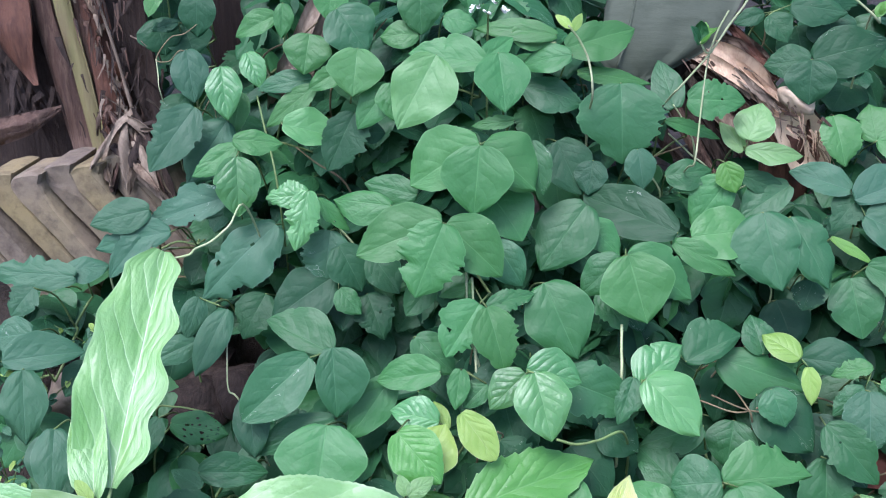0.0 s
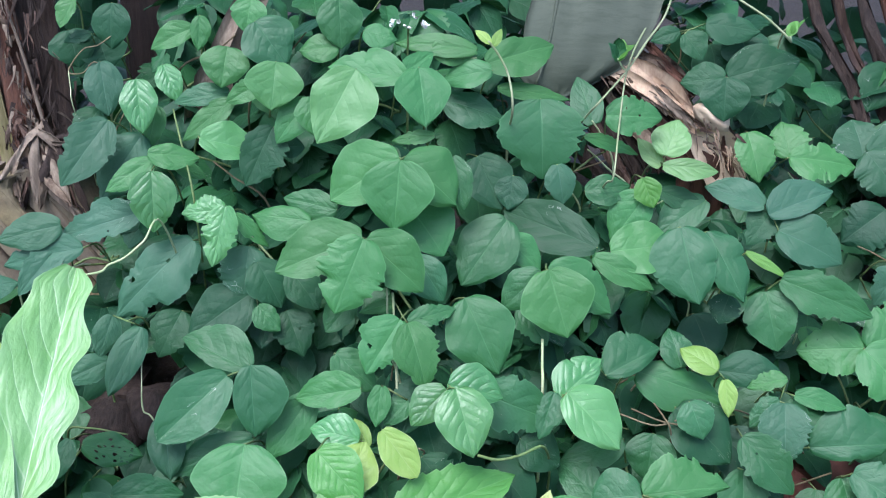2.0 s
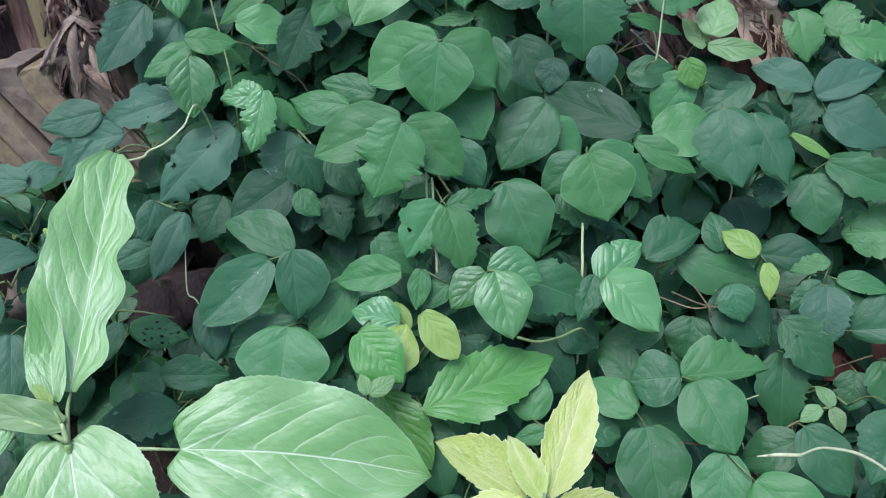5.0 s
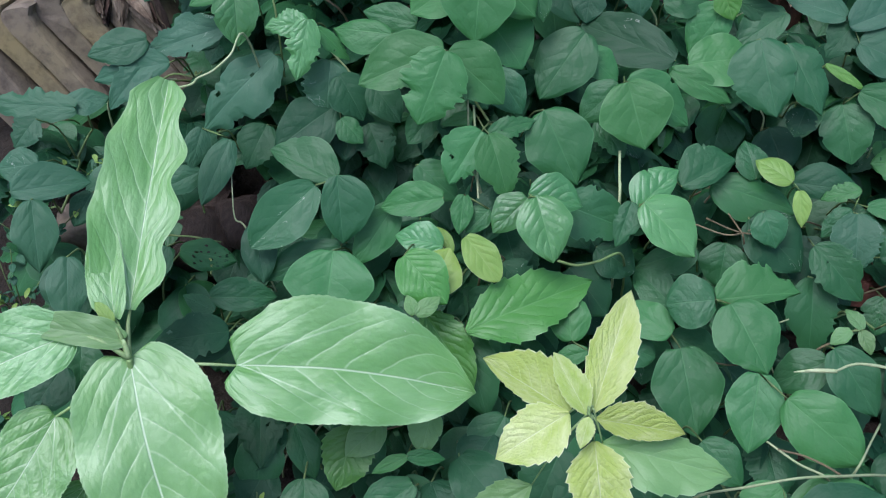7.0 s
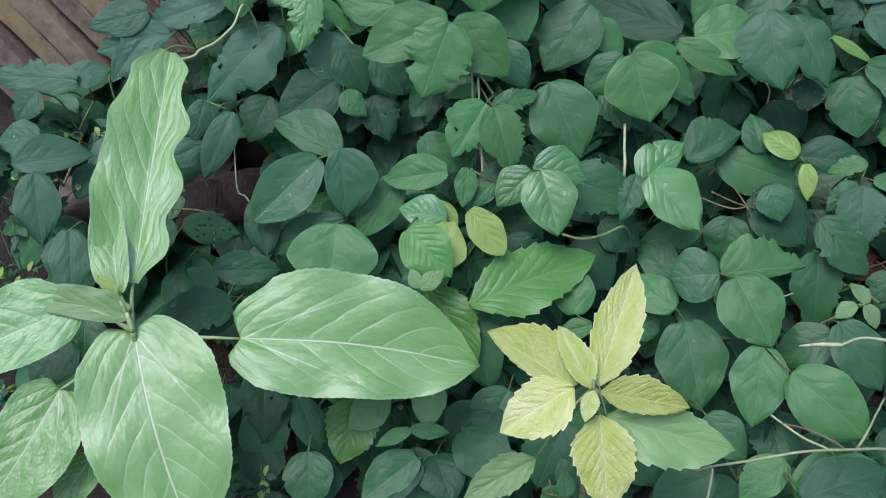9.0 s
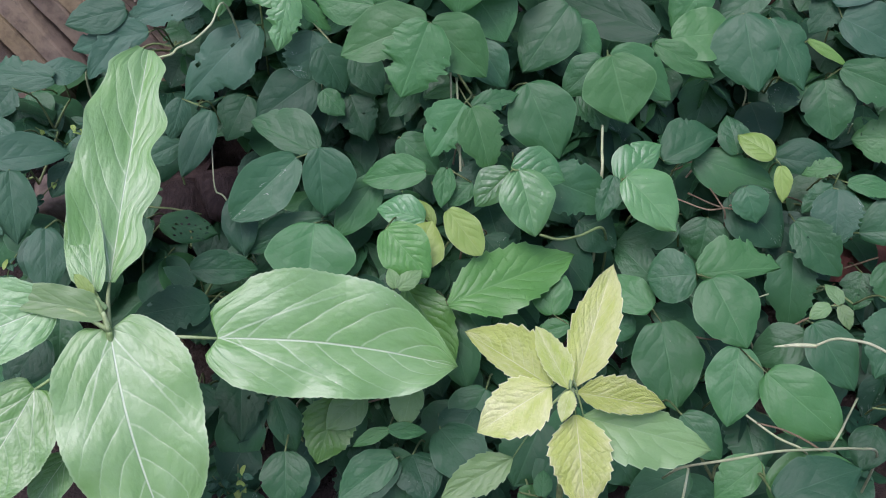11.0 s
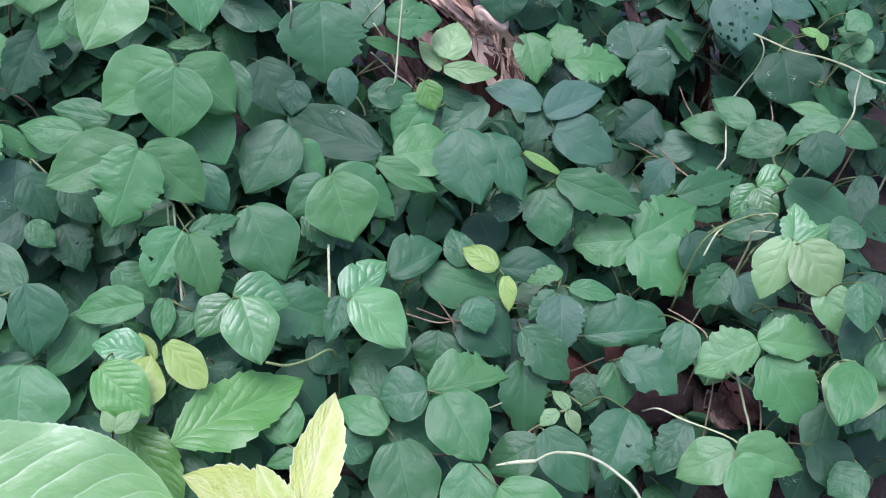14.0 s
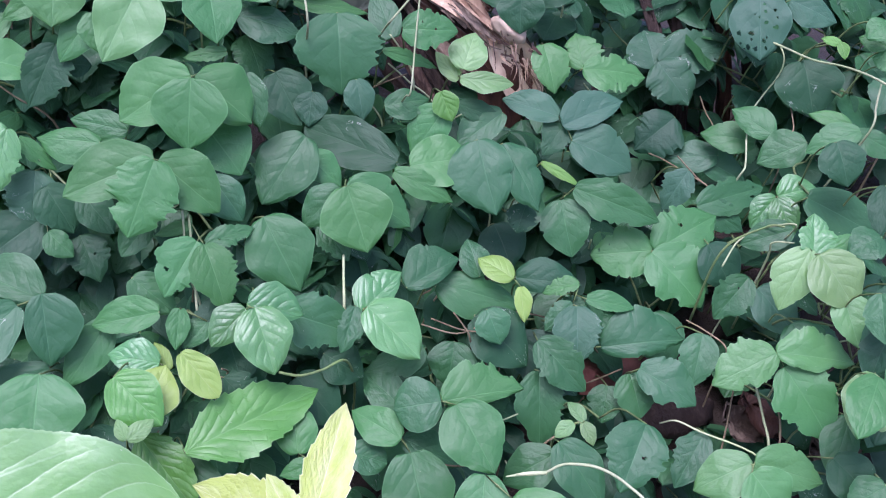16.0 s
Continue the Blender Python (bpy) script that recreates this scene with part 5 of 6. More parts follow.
# ---- broad-leaved sapling in front ----
def sapling_leaf(plant, row, foot, r=0.0035, name="leaf", label=""):
    shape, index, material, x, y, z, rx, ry, rz, length, width, lop = row
    base = Vector((x, y, z))
    mid = (Vector(foot) + base) / 2 + Vector((0, 0, 0.01))
    under = base - pose(0, 0, 0, rx, ry, rz).to_3x3() @ Vector((0, 0, r * 0.5))
    o = part("stalk", tube_mesh("stalk", [smooth_line([foot, mid, under], 4)], r, r * 0.45, base, 7), STEM_LIGHT, plant, Matrix.Translation(base))
    part(name, sapling_blade(shape, index, lop), material, o, pose(x, y, z, rx, ry, rz) @ Matrix.Diagonal((width, length, (width + length) / 2, 1)), label)


sapling = thing("sapling", (-0.37, 0.99, soil_height(-0.37, 0.99)), "broad-leaved sapling with large bright light-green finely toothed leaves", "sapling")
crown = Vector((-0.364, 0.978, 0.560))
part("stem", tube_mesh("stem", [smooth_line([(-0.37, 0.99, soil_height(-0.37, 0.99) - 0.03), (-0.368, 0.985, 0.35), crown - Vector((0, 0, 0.02)), crown - Vector((0, 0, 0.004))], 8)], 0.007, 0.003, WORLD[sapling].translation, 9, 0.1), STEM_LIGHT, sapling)
for row, foot in (
    (("t", 0, BROAD, -0.243, 0.986, 0.544, -16, 44, -97, 0.286, 0.150, -0.12), crown - Vector((0, 0, 0.03))),
    (("t", 1, BROAD, -0.365, 0.984, 0.556, -51, 8, -161, 0.253, 0.162, -0.05), crown),
    (("w", 0, BROAD, -0.372, 1.031, 0.591, 41, 9, 3, 0.305, 0.096, -0.27), crown),
    (("t", 2, BROAD, -0.386, 1.014, 0.592, 41, -1, 13, 0.131, 0.044, -0.24), crown),
    (("t", 3, BROAD, -0.433, 0.986, 0.586, -23, -44, 128, 0.157, 0.093, 0.13), crown),
    (("t", 0, BROAD, -0.448, 0.943, 0.502, -43, -26, 165, 0.155, 0.097, -0.08), crown - Vector((0, 0, 0.04))),
    (("t", 1, SOFT_LIME, -0.371, 0.985, 0.579, 11, -44, 79, 0.122, 0.038, 0.17), crown),
    (("t", 2, BROAD, -0.421, 0.923, 0.416, -41, -26, 162, 0.067, 0.045, -0.06), crown - Vector((0, 0, 0.12))),
    (("t", 3, YELLOW, -0.384, 0.999, 0.595, 36, -24, 36, 0.032, 0.015, 0.08), crown),
):
    sapling_leaf(sapling, row, foot)

# ---- sapling with a pale yellow tip ----
seedling = thing("sapling", (0.16, 0.92, soil_height(0.16, 0.92)), "small sapling with a rosette of pale yellow-green toothed leaves", "sapling")
heart = Vector((0.154, 0.884, 0.556))
part("stem", tube_mesh("stem", [smooth_line([(0.16, 0.92, soil_height(0.16, 0.92) - 0.03), (0.158, 0.905, 0.35), heart - Vector((0, -0.005, 0.01)), heart], 8)], 0.005, 0.0025, WORLD[seedling].translation, 8, 0.1), STEM, seedling)
for row in (
    ("s", 0, PALE, 0.159, 0.884, 0.557, 38, 10, -17, 0.147, 0.055, 0.07),
    ("s", 1, PALE, 0.134, 0.886, 0.555, 20, -37, 46, 0.113, 0.057, 0.43),
    ("s", 2, PALE, 0.151, 0.875, 0.561, 34, -20, 17, 0.078, 0.033, 0.11),
    ("s", 3, PALE, 0.133, 0.886, 0.555, -35, -35, 129, 0.094, 0.064, -0.06),
    ("s", 0, PALE, 0.162, 0.879, 0.552, -10, 44, -103, 0.097, 0.042, -0.20),
    ("s", 1, PALE, 0.153, 0.874, 0.559, -49, -9, 165, 0.035, 0.020, 0.00),
    ("s", 2, PALE, 0.161, 0.872, 0.527, -49, 6, 180, 0.103, 0.069, -0.02),
    ("s", 3, SOFT_LIME, 0.171, 0.877, 0.520, -15, 43, -110, 0.143, 0.070, 0.16),
    ("s", 0, SOFT_LIME, 0.095, 0.869, 0.467, -31, -35, 125, 0.091, 0.043, 0.03),
):
    sapling_leaf(seedling, row, heart, 0.0016)


# ---- a stack of old curved tiles at the foot of the banana stem ----
def bent_tile(label, material, corner, group):
    """A thick clay tile bent to a rounded corner, its section towards the path."""
    rng = random.Random(round(corner[0] * 1000))
    left = [(0.150, -0.185), (0.105, -0.128), (0.062, -0.074), (0.026, -0.030), (0.008, -0.006), (0.003, 0.008), (0.010, 0.020), (0.024, 0.026), (0.046, 0.030), (0.062, 0.028)]
    right = [(0.056, 0.012), (0.062, -0.006), (0.075, -0.028), (0.107, -0.074), (0.145, -0.125), (0.191, -0.185)]
    ring = smooth_line([Vector((px, 0, pz)) for px, pz in left], 3) + [Vector((px, 0, pz)) for px, pz in right]
    n, long = len(ring), 0.09
    verts, faces = [], []
    mid = sum(ring, Vector()) / n
    for y, inset in ((0.0, 0.0035), (0.004, 0.0008), (0.010, 0.0), (long, 0.0)):
        for i, c in enumerate(ring):
            d = (ring[(i + 1) % n] - ring[i - 1]).normalized()
            out = Vector((d.z, 0, -d.x))
            if out.dot(c - mid) < 0:
                out = -out
            jig = 0.0022 * noise.noise(Vector((c.x * 45, y * 30, c.z * 45 + corner[0] * 50)))
            verts.append(c - out * (inset + jig) + Vector((0, y + 0.003 * noise.noise(c * 25 + Vector((corner[0] * 30, 0, 0))), 0)))
    for k in range(3):
        for i in range(n):
            j = (i + 1) % n
            faces.append((k * n + i, k * n + j, (k + 1) * n + j, (k + 1) * n + i))
    faces.append(tuple(range(n)))
    faces.append(tuple(reversed(range(3 * n, 4 * n))))
    ob = part("roof_tile", mesh_of("roof_tile", verts, faces, smooth=False), material, None, pose(*corner, rng.uniform(-3, 3), rng.uniform(-2, 2), -6 + rng.uniform(-2, 2)))
    return tagged(ob, label, "tile", group)


for i in range(8):
    bent_tile("weathered grey and ochre curved clay tile stacked with others", (CLAY, CLAY, OCHRE)[i % 3], (-0.850 + 0.047 * i, 1.612 + 0.006 * i - 0.010 * (i % 2), 0.736 + 0.006 * i - 0.006 * (i % 2)), "stacked tiles")


def ridge_tile(label, material, centre, length, radius, turned):
    """A half-round clay tile lying on its edges, with a thick rim."""
    verts, faces = [], []
    n, m = 14, 10
    for layer in (0.0, 0.014):
        for i in range(m + 1):
            for k in range(n + 1):
                w = math.pi * (k / n)
                r = radius - layer + 0.003 * noise.noise(Vector((i * 0.5, k * 0.4, layer * 50)))
                verts.append((length * (i / m - 0.5), -math.cos(w) * r, math.sin(w) * r * 0.8))
    c = (m + 1) * (n + 1)
    for i in range(m):
        for k in range(n):
            a = i * (n + 1) + k
            faces += [(a, a + n + 1, a + n + 2, a + 1), (c + a, c + a + 1, c + a + n + 2, c + a + n + 1)]
    rim = [k for k in range(n + 1)] + [i * (n + 1) + n for i in range(1, m + 1)] + [m * (n + 1) + k for k in reversed(range(n))] + [i * (n + 1) for i in reversed(range(1, m))]
    faces += [(rim[i], rim[i - 1], c + rim[i - 1], c + rim[i]) for i in range(len(rim))]
    return tagged(part("roof_tile", mesh_of("roof_tile", verts, faces), material, None, pose(*centre, 8, 4, turned)), label, "tile", "buried tiles")


ridge_tile("broken half-round terracotta tile half buried in the heap", TERRACOTTA, (0.668, 1.345, 0.425), 0.15, 0.040, 6)
bent_tile("dark tile lying in the heap", DARK_BROWN, (-0.40, 1.42, 0.50), "buried tiles")
bent_tile("brown weathered tile lying in the heap", CLAY, (-0.56, 1.40, 0.51), "buried tiles")


# ---- banana stem with dry sheaths ----
def sheet(name, material, parent, line, spread, widths, curl, seed, label="", steps=10, across=8, wrinkle=0.006):
    """A dry sheath: a curved, wrinkled strip along a line, spread sideways."""
    pts = smooth_line(line, max(2, steps // max(1, len(line) - 1)))
    n = len(pts)
    side = Vector(spread).normalized()
    verts, faces, uvs = [], [], []
    for i, c in enumerate(pts):
        t = i / (n - 1)
        d = (pts[min(i + 1, n - 1)] - pts[max(i - 1, 0)]).normalized()
        out = side.cross(d).normalized()
        k = t * (len(widths) - 1)
        a = int(min(k, len(widths) - 2))
        w = widths[a] + (widths[a + 1] - widths[a]) * (k - a)
        for j in range(across + 1):
            e = j / across * 2 - 1
            q = c + side * e * w / 2 + out * curl * (1 - e * e) * w
            q = q + out * wrinkle * noise.noise(Vector((e * 4 + seed, t * 3, seed))) + side * wrinkle * noise.noise(Vector((e + seed, t * 9, 5)))
            verts.append(q)
            uvs.append((j / across, t))
    for i in range(n - 1):
        for j in range(across):
            a = i * (across + 1) + j
            faces.append((a, a + 1, a + across + 2, a + across + 1))
    m = len(verts)
    o = WORLD[parent].translation
    verts = [v - o for v in verts] + [v - o - side.cross(Vector((0, 0, 1))) * 0.003 for v in verts]
    faces += [tuple(m + k for k in reversed(f)) for f in faces[:]]
    rim = [j for j in range(across + 1)] + [i * (across + 1) + across for i in range(1, n)] + [(n - 1) * (across + 1) + j for j in reversed(range(across))] + [i * (across + 1) for i in reversed(range(1, n - 1))]
    faces += [(rim[k], rim[(k + 1) % len(rim)], m + rim[(k + 1) % len(rim)], m + rim[k]) for k in range(len(rim))]
    return part(name, mesh_of(name, verts, faces, uvs + uvs), material, parent, None, label)


def shreds(name, material, parent, starts, count, seed, drop, splay, width=0.004):
    """Many thin dry strips that hang and curl, in one mesh."""
    rng = random.Random(seed)
    o = WORLD[parent].translation
    verts, faces = [], []
    for _ in range(count):
        t = rng.random()
        a, b = Vector(starts[0]), Vector(starts[1])
        p = a.lerp(b, t) + Vector((rng.gauss(0, starts[2]), rng.uniform(-0.03, 0.01), rng.gauss(0, 0.012)))
        d = Vector((rng.gauss(splay[0], 0.35), rng.gauss(splay[1], 0.25), rng.gauss(splay[2], 0.3))).normalized()
        n, w = 6, width * rng.uniform(0.5, 1.8)
        side = d.cross(Vector((rng.uniform(-0.4, 0.4), -1, rng.uniform(-0.3, 0.3)))).normalized()
        length = drop * rng.uniform(0.4, 1.3)
        s = len(verts)
        for i in range(n):
            c = p + Vector((0, -0.004, 0))
            ww = w * (1 - 0.8 * i / (n - 1))
            verts += [c + side * ww - o, c - side * ww - o, c + Vector((0, 0.0015, 0)) - o]
            p = p + d * length / n
            d = (d + Vector((rng.gauss(0, 0.16), rng.gauss(0, 0.12), -0.10 + rng.gauss(0, 0.1)))).normalized()
        for i in range(n - 1):
            k = s + 3 * i
            faces += [(k, k + 3, k + 4, k + 1), (k, k + 2, k + 5, k + 3), (k + 1, k + 4, k + 5, k + 2)]
    ob = part(name, mesh_of(name, verts, faces, smooth=False), material, parent)
    return tagged(ob, kind="stuff")


banana = thing("banana_plant", (-0.62, 1.88, soil_height(-0.62, 1.88)), "shaggy brown banana stem with a yellow-green streak and dry peeling sheaths", "banana plant")
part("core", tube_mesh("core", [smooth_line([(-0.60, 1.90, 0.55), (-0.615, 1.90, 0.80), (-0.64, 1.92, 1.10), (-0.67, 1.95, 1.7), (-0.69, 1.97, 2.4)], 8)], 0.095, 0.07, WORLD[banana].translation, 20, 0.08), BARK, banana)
sheet("sheath", BARK_GREEN, banana, [(-0.61, 1.795, 0.74), (-0.635, 1.808, 0.90), (-0.665, 1.825, 1.08), (-0.70, 1.87, 1.6)], (1, 0.05, 0), [0.026, 0.030, 0.026], 0.25, 2, "yellow-green living streak", wrinkle=0.003)
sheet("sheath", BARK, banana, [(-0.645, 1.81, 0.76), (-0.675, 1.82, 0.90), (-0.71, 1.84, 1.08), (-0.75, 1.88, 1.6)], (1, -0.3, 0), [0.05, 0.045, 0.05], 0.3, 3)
sheet("sheath", RUST, banana, [(-0.573, 1.80, 0.74), (-0.59, 1.81, 0.90), (-0.61, 1.825, 1.08), (-0.63, 1.87, 1.6)], (1, 0.2, 0), [0.055, 0.045, 0.045], 0.3, 4)
sheet("sheath", RUST, banana, [(-0.78, 1.86, 1.5), (-0.765, 1.83, 1.10), (-0.745, 1.80, 0.98), (-0.71, 1.79, 0.88)], (1, -0.25, 0.1), [0.10, 0.11, 0.09, 0.01], -0.2, 5, "hanging red-brown dead sheath", wrinkle=0.012)
sheet("sheath", DARK_BROWN, banana, [(-0.73, 1.85, 1.0), (-0.71, 1.84, 0.90), (-0.69, 1.83, 0.80), (-0.68, 1.82, 0.72)], (1, -0.15, 0.1), [0.10, 0.10, 0.08, 0.05], 0.3, 6, "", wrinkle=0.015)
# darker sheath in place of the shade on the stem's right side
sheet("sheath", DARK_BROWN, banana, [(-0.55, 1.80, 1.2), (-0.545, 1.80, 1.02), (-0.525, 1.79, 0.90), (-0.50, 1.77, 0.80)], (1, 0.3, 0), [0.05, 0.06, 0.05, 0.02], 0.3, 7, "", wrinkle=0.012)
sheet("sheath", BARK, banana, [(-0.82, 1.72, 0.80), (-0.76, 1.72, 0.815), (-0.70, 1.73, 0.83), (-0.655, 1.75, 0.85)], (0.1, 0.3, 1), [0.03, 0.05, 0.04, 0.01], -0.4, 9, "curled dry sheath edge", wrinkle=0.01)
# dark sheath and tuft, also covering the area that lies in shadow
sheet("sheath", DARK_BROWN, banana, [(-0.83, 1.92, 1.08), (-0.80, 1.90, 0.92), (-0.77, 1.87, 0.81), (-0.755, 1.85, 0.68)], (1, -0.1, 0.1), [0.14, 0.18, 0.20, 0.20], 0.12, 10, "dark sheath at the foot, shadow in its colour", steps=14, across=10, wrinkle=0.02)
shreds("fibre_tuft", DARK_BROWN, banana, ((-0.82, 1.83, 0.98), (-0.70, 1.82, 0.84), 0.03), 70, 26, 0.10, (0.1, -0.15, -1.0), 0.004)
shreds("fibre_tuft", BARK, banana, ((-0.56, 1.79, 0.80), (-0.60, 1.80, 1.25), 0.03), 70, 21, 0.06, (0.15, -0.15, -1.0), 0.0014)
shreds("fibre_tuft", DARK_BROWN, banana, ((-0.535, 1.80, 0.80), (-0.56, 1.82, 1.25), 0.025), 80, 22, 0.10, (0.1, -0.1, -1.0), 0.0026)
shreds("fibre_tuft", DARK_BROWN, banana, ((-0.595, 1.785, 0.80), (-0.625, 1.80, 1.25), 0.02), 22, 24, 0.05, (0.35, -0.25, -0.9), 0.0035)
shreds("fibre_tuft", DRY, banana, ((-0.565, 1.775, 0.82), (-0.60, 1.79, 1.25), 0.03), 16, 25, 0.06, (0.3, -0.3, -0.9), 0.0018)
# a pale rib, torn flaps along the stem, and the frayed fan at its foot
part("rib", tube_mesh("rib", [smooth_line([(-0.525, 1.745, 0.80), (-0.555, 1.765, 0.93), (-0.59, 1.785, 1.08), (-0.61, 1.82, 1.35)], 8)], 0.0032, 0.0026, WORLD[banana].translation, 6, 0.4), DRY, banana)
fan = random.Random(61)
for i in range(26):
    t = i / 25
    top = Vector((-0.555 - 0.085 * t + fan.gauss(0, 0.022), 1.778 + 0.035 * t, 0.80 + 0.30 * t))
    end = top + Vector((fan.uniform(-0.012, 0.022), -fan.uniform(0.008, 0.02), -fan.uniform(0.018, 0.042)))
    w = fan.uniform(0.006, 0.016)
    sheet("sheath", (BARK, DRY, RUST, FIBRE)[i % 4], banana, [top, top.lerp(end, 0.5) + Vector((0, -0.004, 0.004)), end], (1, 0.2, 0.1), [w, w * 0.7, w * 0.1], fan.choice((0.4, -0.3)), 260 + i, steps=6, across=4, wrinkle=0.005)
for i in range(34):
    top = Vector((-0.535 + fan.gauss(0, 0.014), 1.715 + fan.uniform(-0.02, 0.01), 0.865 - fan.uniform(0, 0.08)))
    end = Vector((fan.uniform(-0.575, -0.425), 1.62 + fan.uniform(-0.015, 0.03), fan.uniform(0.715, 0.79)))
    if i % 3 == 0:
        end = Vector((fan.uniform(-0.47, -0.425), 1.68 + fan.uniform(-0.02, 0.02), fan.uniform(0.80, 0.86)))
    bow = Vector((fan.uniform(-0.008, 0.012), -0.020, fan.uniform(0.0, 0.018)))
    w = fan.uniform(0.006, 0.019)
    sheet("sheath", (DRY, FIBRE, DRY, BARK, DARK_BROWN)[i % 5], banana, [top, top.lerp(end, 0.4) + bow, top.lerp(end, 0.75) + bow * 0.6, end], (1, 0.15, 0.2), [w * 0.3, w, w * 1.1, w * 0.2], fan.choice((0.4, -0.35, 0.3)), 200 + i, across=5, wrinkle=0.008)

def frond(plant, root, reach, rise, width):
    """A great banana leaf that arches out from the top of the stem, unseen, for its shade."""
    a = Vector(root)
    d = Vector(reach)
    line = [a, a + d * 0.3 + Vector((0, 0, rise)), a + d * 0.65 + Vector((0, 0, rise)), a + d + Vector((0, 0, rise * 0.2))]
    sheet("frond", GREEN, plant, line, d.cross(Vector((0, 0, 1))), [0.06, width, width, 0.06], -0.12, round(d.x * 10), steps=18, across=8, wrinkle=0.02)


# crown assumed above the view, added to shade the stem and thicket
for reach, rise in (((1.3, 0.2, 0), 0.25), ((-0.9, 0.3, 0), 0.3), ((0.5, 1.0, 0), 0.3), ((-0.3, -0.5, 0), 0.35), ((0.8, -0.2, 0), 0.4)):
    frond(banana, (-0.69, 1.97, 2.38), reach, rise, 0.42)

stem_behind = thing("banana_plant", (-0.40, 2.15, soil_height(-0.40, 2.15)), "dark old banana stem standing behind", "banana plant")
part("core", tube_mesh("core", [smooth_line([(-0.42, 2.15, 0.6), (-0.43, 2.15, 1.0), (-0.44, 2.16, 1.6), (-0.45, 2.18, 2.4)], 6)], 0.07, 0.05, WORLD[stem_behind].translation, 16, 0.1), DARK_BROWN, stem_behind)

# ---- fallen banana stalk, dry and peeling ----
fallen = thing("fallen_stalk", (0.50, 1.74, soil_height(0.50, 1.74)), "fallen dry banana stalk with peeling tan sheaths and pale pith", "dead stalk")
part("core", tube_mesh("core", [smooth_line([(0.33, 1.95, 1.00), (0.41, 1.86, 0.94), (0.47, 1.80, 0.875), (0.53, 1.75, 0.82), (0.56, 1.74, 0.77), (0.56, 1.78, 0.55)], 6)], 0.035, 0.045, WORLD[fallen].translation, 16, 0.25), RUST, fallen)
strip = random.Random(44)


def strips(count, first, last, spread, width, materials, seed, lift=0.0):
    """Loose dry strips that run side by side from first to last."""
    for i in range(count):
        w = strip.uniform(0.6, 1.4) * width
        off = Vector((strip.gauss(0, spread), strip.gauss(0, 0.008), strip.gauss(0, spread)))
        a, b = Vector(first), Vector(last)
        t0, t1 = strip.uniform(-0.05, 0.2), strip.uniform(0.8, 1.08)
        line = [a.lerp(b, t0 + (t1 - t0) * k / 3) + off + Vector((strip.gauss(0, 0.003), strip.gauss(0, 0.005), strip.gauss(0, 0.003) + (lift if k in (1, 2) else 0))) for k in range(4)]
        sheet("sheath", materials[i % len(materials)], fallen, line, (0.55, 0.2, 0.8), [w * 0.4, w, w * 0.9, w * 0.25], strip.choice((0.35, -0.3, 0.2)), seed + i, wrinkle=0.008)


strips(9, (0.395, 1.775, 0.965), (0.535, 1.690, 0.872), 0.014, 0.026, (STRAW, STRAW, DRY, STRAW), 300, 0.006)
strips(6, (0.435, 1.80, 0.995), (0.535, 1.73, 0.912), 0.012, 0.020, (RUST, RUST, FIBRE), 320)
# dark strips colour in the shadowed lower left of the stalk
strips(8, (0.41, 1.77, 0.915), (0.56, 1.705, 0.775), 0.016, 0.020, (BARK, RUST, DARK_BROWN, FIBRE), 340)
# added dark strips that close the hole behind and imitate its under-shadow
strips(9, (0.33, 1.82, 0.95), (0.46, 1.75, 0.74), 0.022, 0.034, (DARK_BROWN, BARK, DARK_BROWN), 380)
strips(4, (0.575, 1.70, 0.865), (0.61, 1.69, 0.775), 0.007, 0.012, (RUST, FIBRE, STRAW), 360)
bm = bmesh.new()
bmesh.ops.create_icosphere(bm, subdivisions=3, radius=1.0)
for v in bm.verts:
    k = 1 + 0.3 * noise.noise(v.co * 1.4) + 0.12 * noise.noise(v.co * 5)
    v.co = Vector((v.co.x * 0.034, v.co.y * 0.022, v.co.z * 0.018)) * k
knob = bpy.data.meshes.new("pith")
bm.to_mesh(knob)
bm.free()
knob.polygons.foreach_set("use_smooth", [True] * len(knob.polygons))
part("pith", knob, CREAM, fallen, pose(0.551, 1.676, 0.888, 0, 25, 0), "pale cream knob of bare pith")
sheet("pith", CREAM, fallen, [(0.540, 1.69, 0.872), (0.555, 1.675, 0.845), (0.572, 1.672, 0.81), (0.59, 1.68, 0.765)], (1, 0.2, 0.25), [0.05, 0.078, 0.080, 0.06], 0.40, 41, "pale cream peeled pith", wrinkle=0.008)
shreds("fibre_tuft", BARK, fallen, ((0.515, 1.665, 0.875), (0.575, 1.655, 0.858), 0.006), 12, 51, 0.045, (0.85, -0.05, -0.45), 0.0016)
shreds("fibre_tuft", FIBRE, fallen, ((0.38, 1.75, 0.95), (0.52, 1.69, 0.87), 0.012), 26, 52, 0.05, (0.75, 0.0, -0.6), 0.0014)
shreds("fibre_tuft", STRAW, fallen, ((0.54, 1.67, 0.86), (0.60, 1.67, 0.80), 0.010), 24, 53, 0.05, (0.5, 0.0, -0.8), 0.0013)

# more dead sheaths behind, upright and slanting
dead = thing("dead_sheaths", (0.90, 1.92, soil_height(0.90, 1.92)), "loose narrow brown dead banana sheaths leaning behind the vines", "dead stalk")
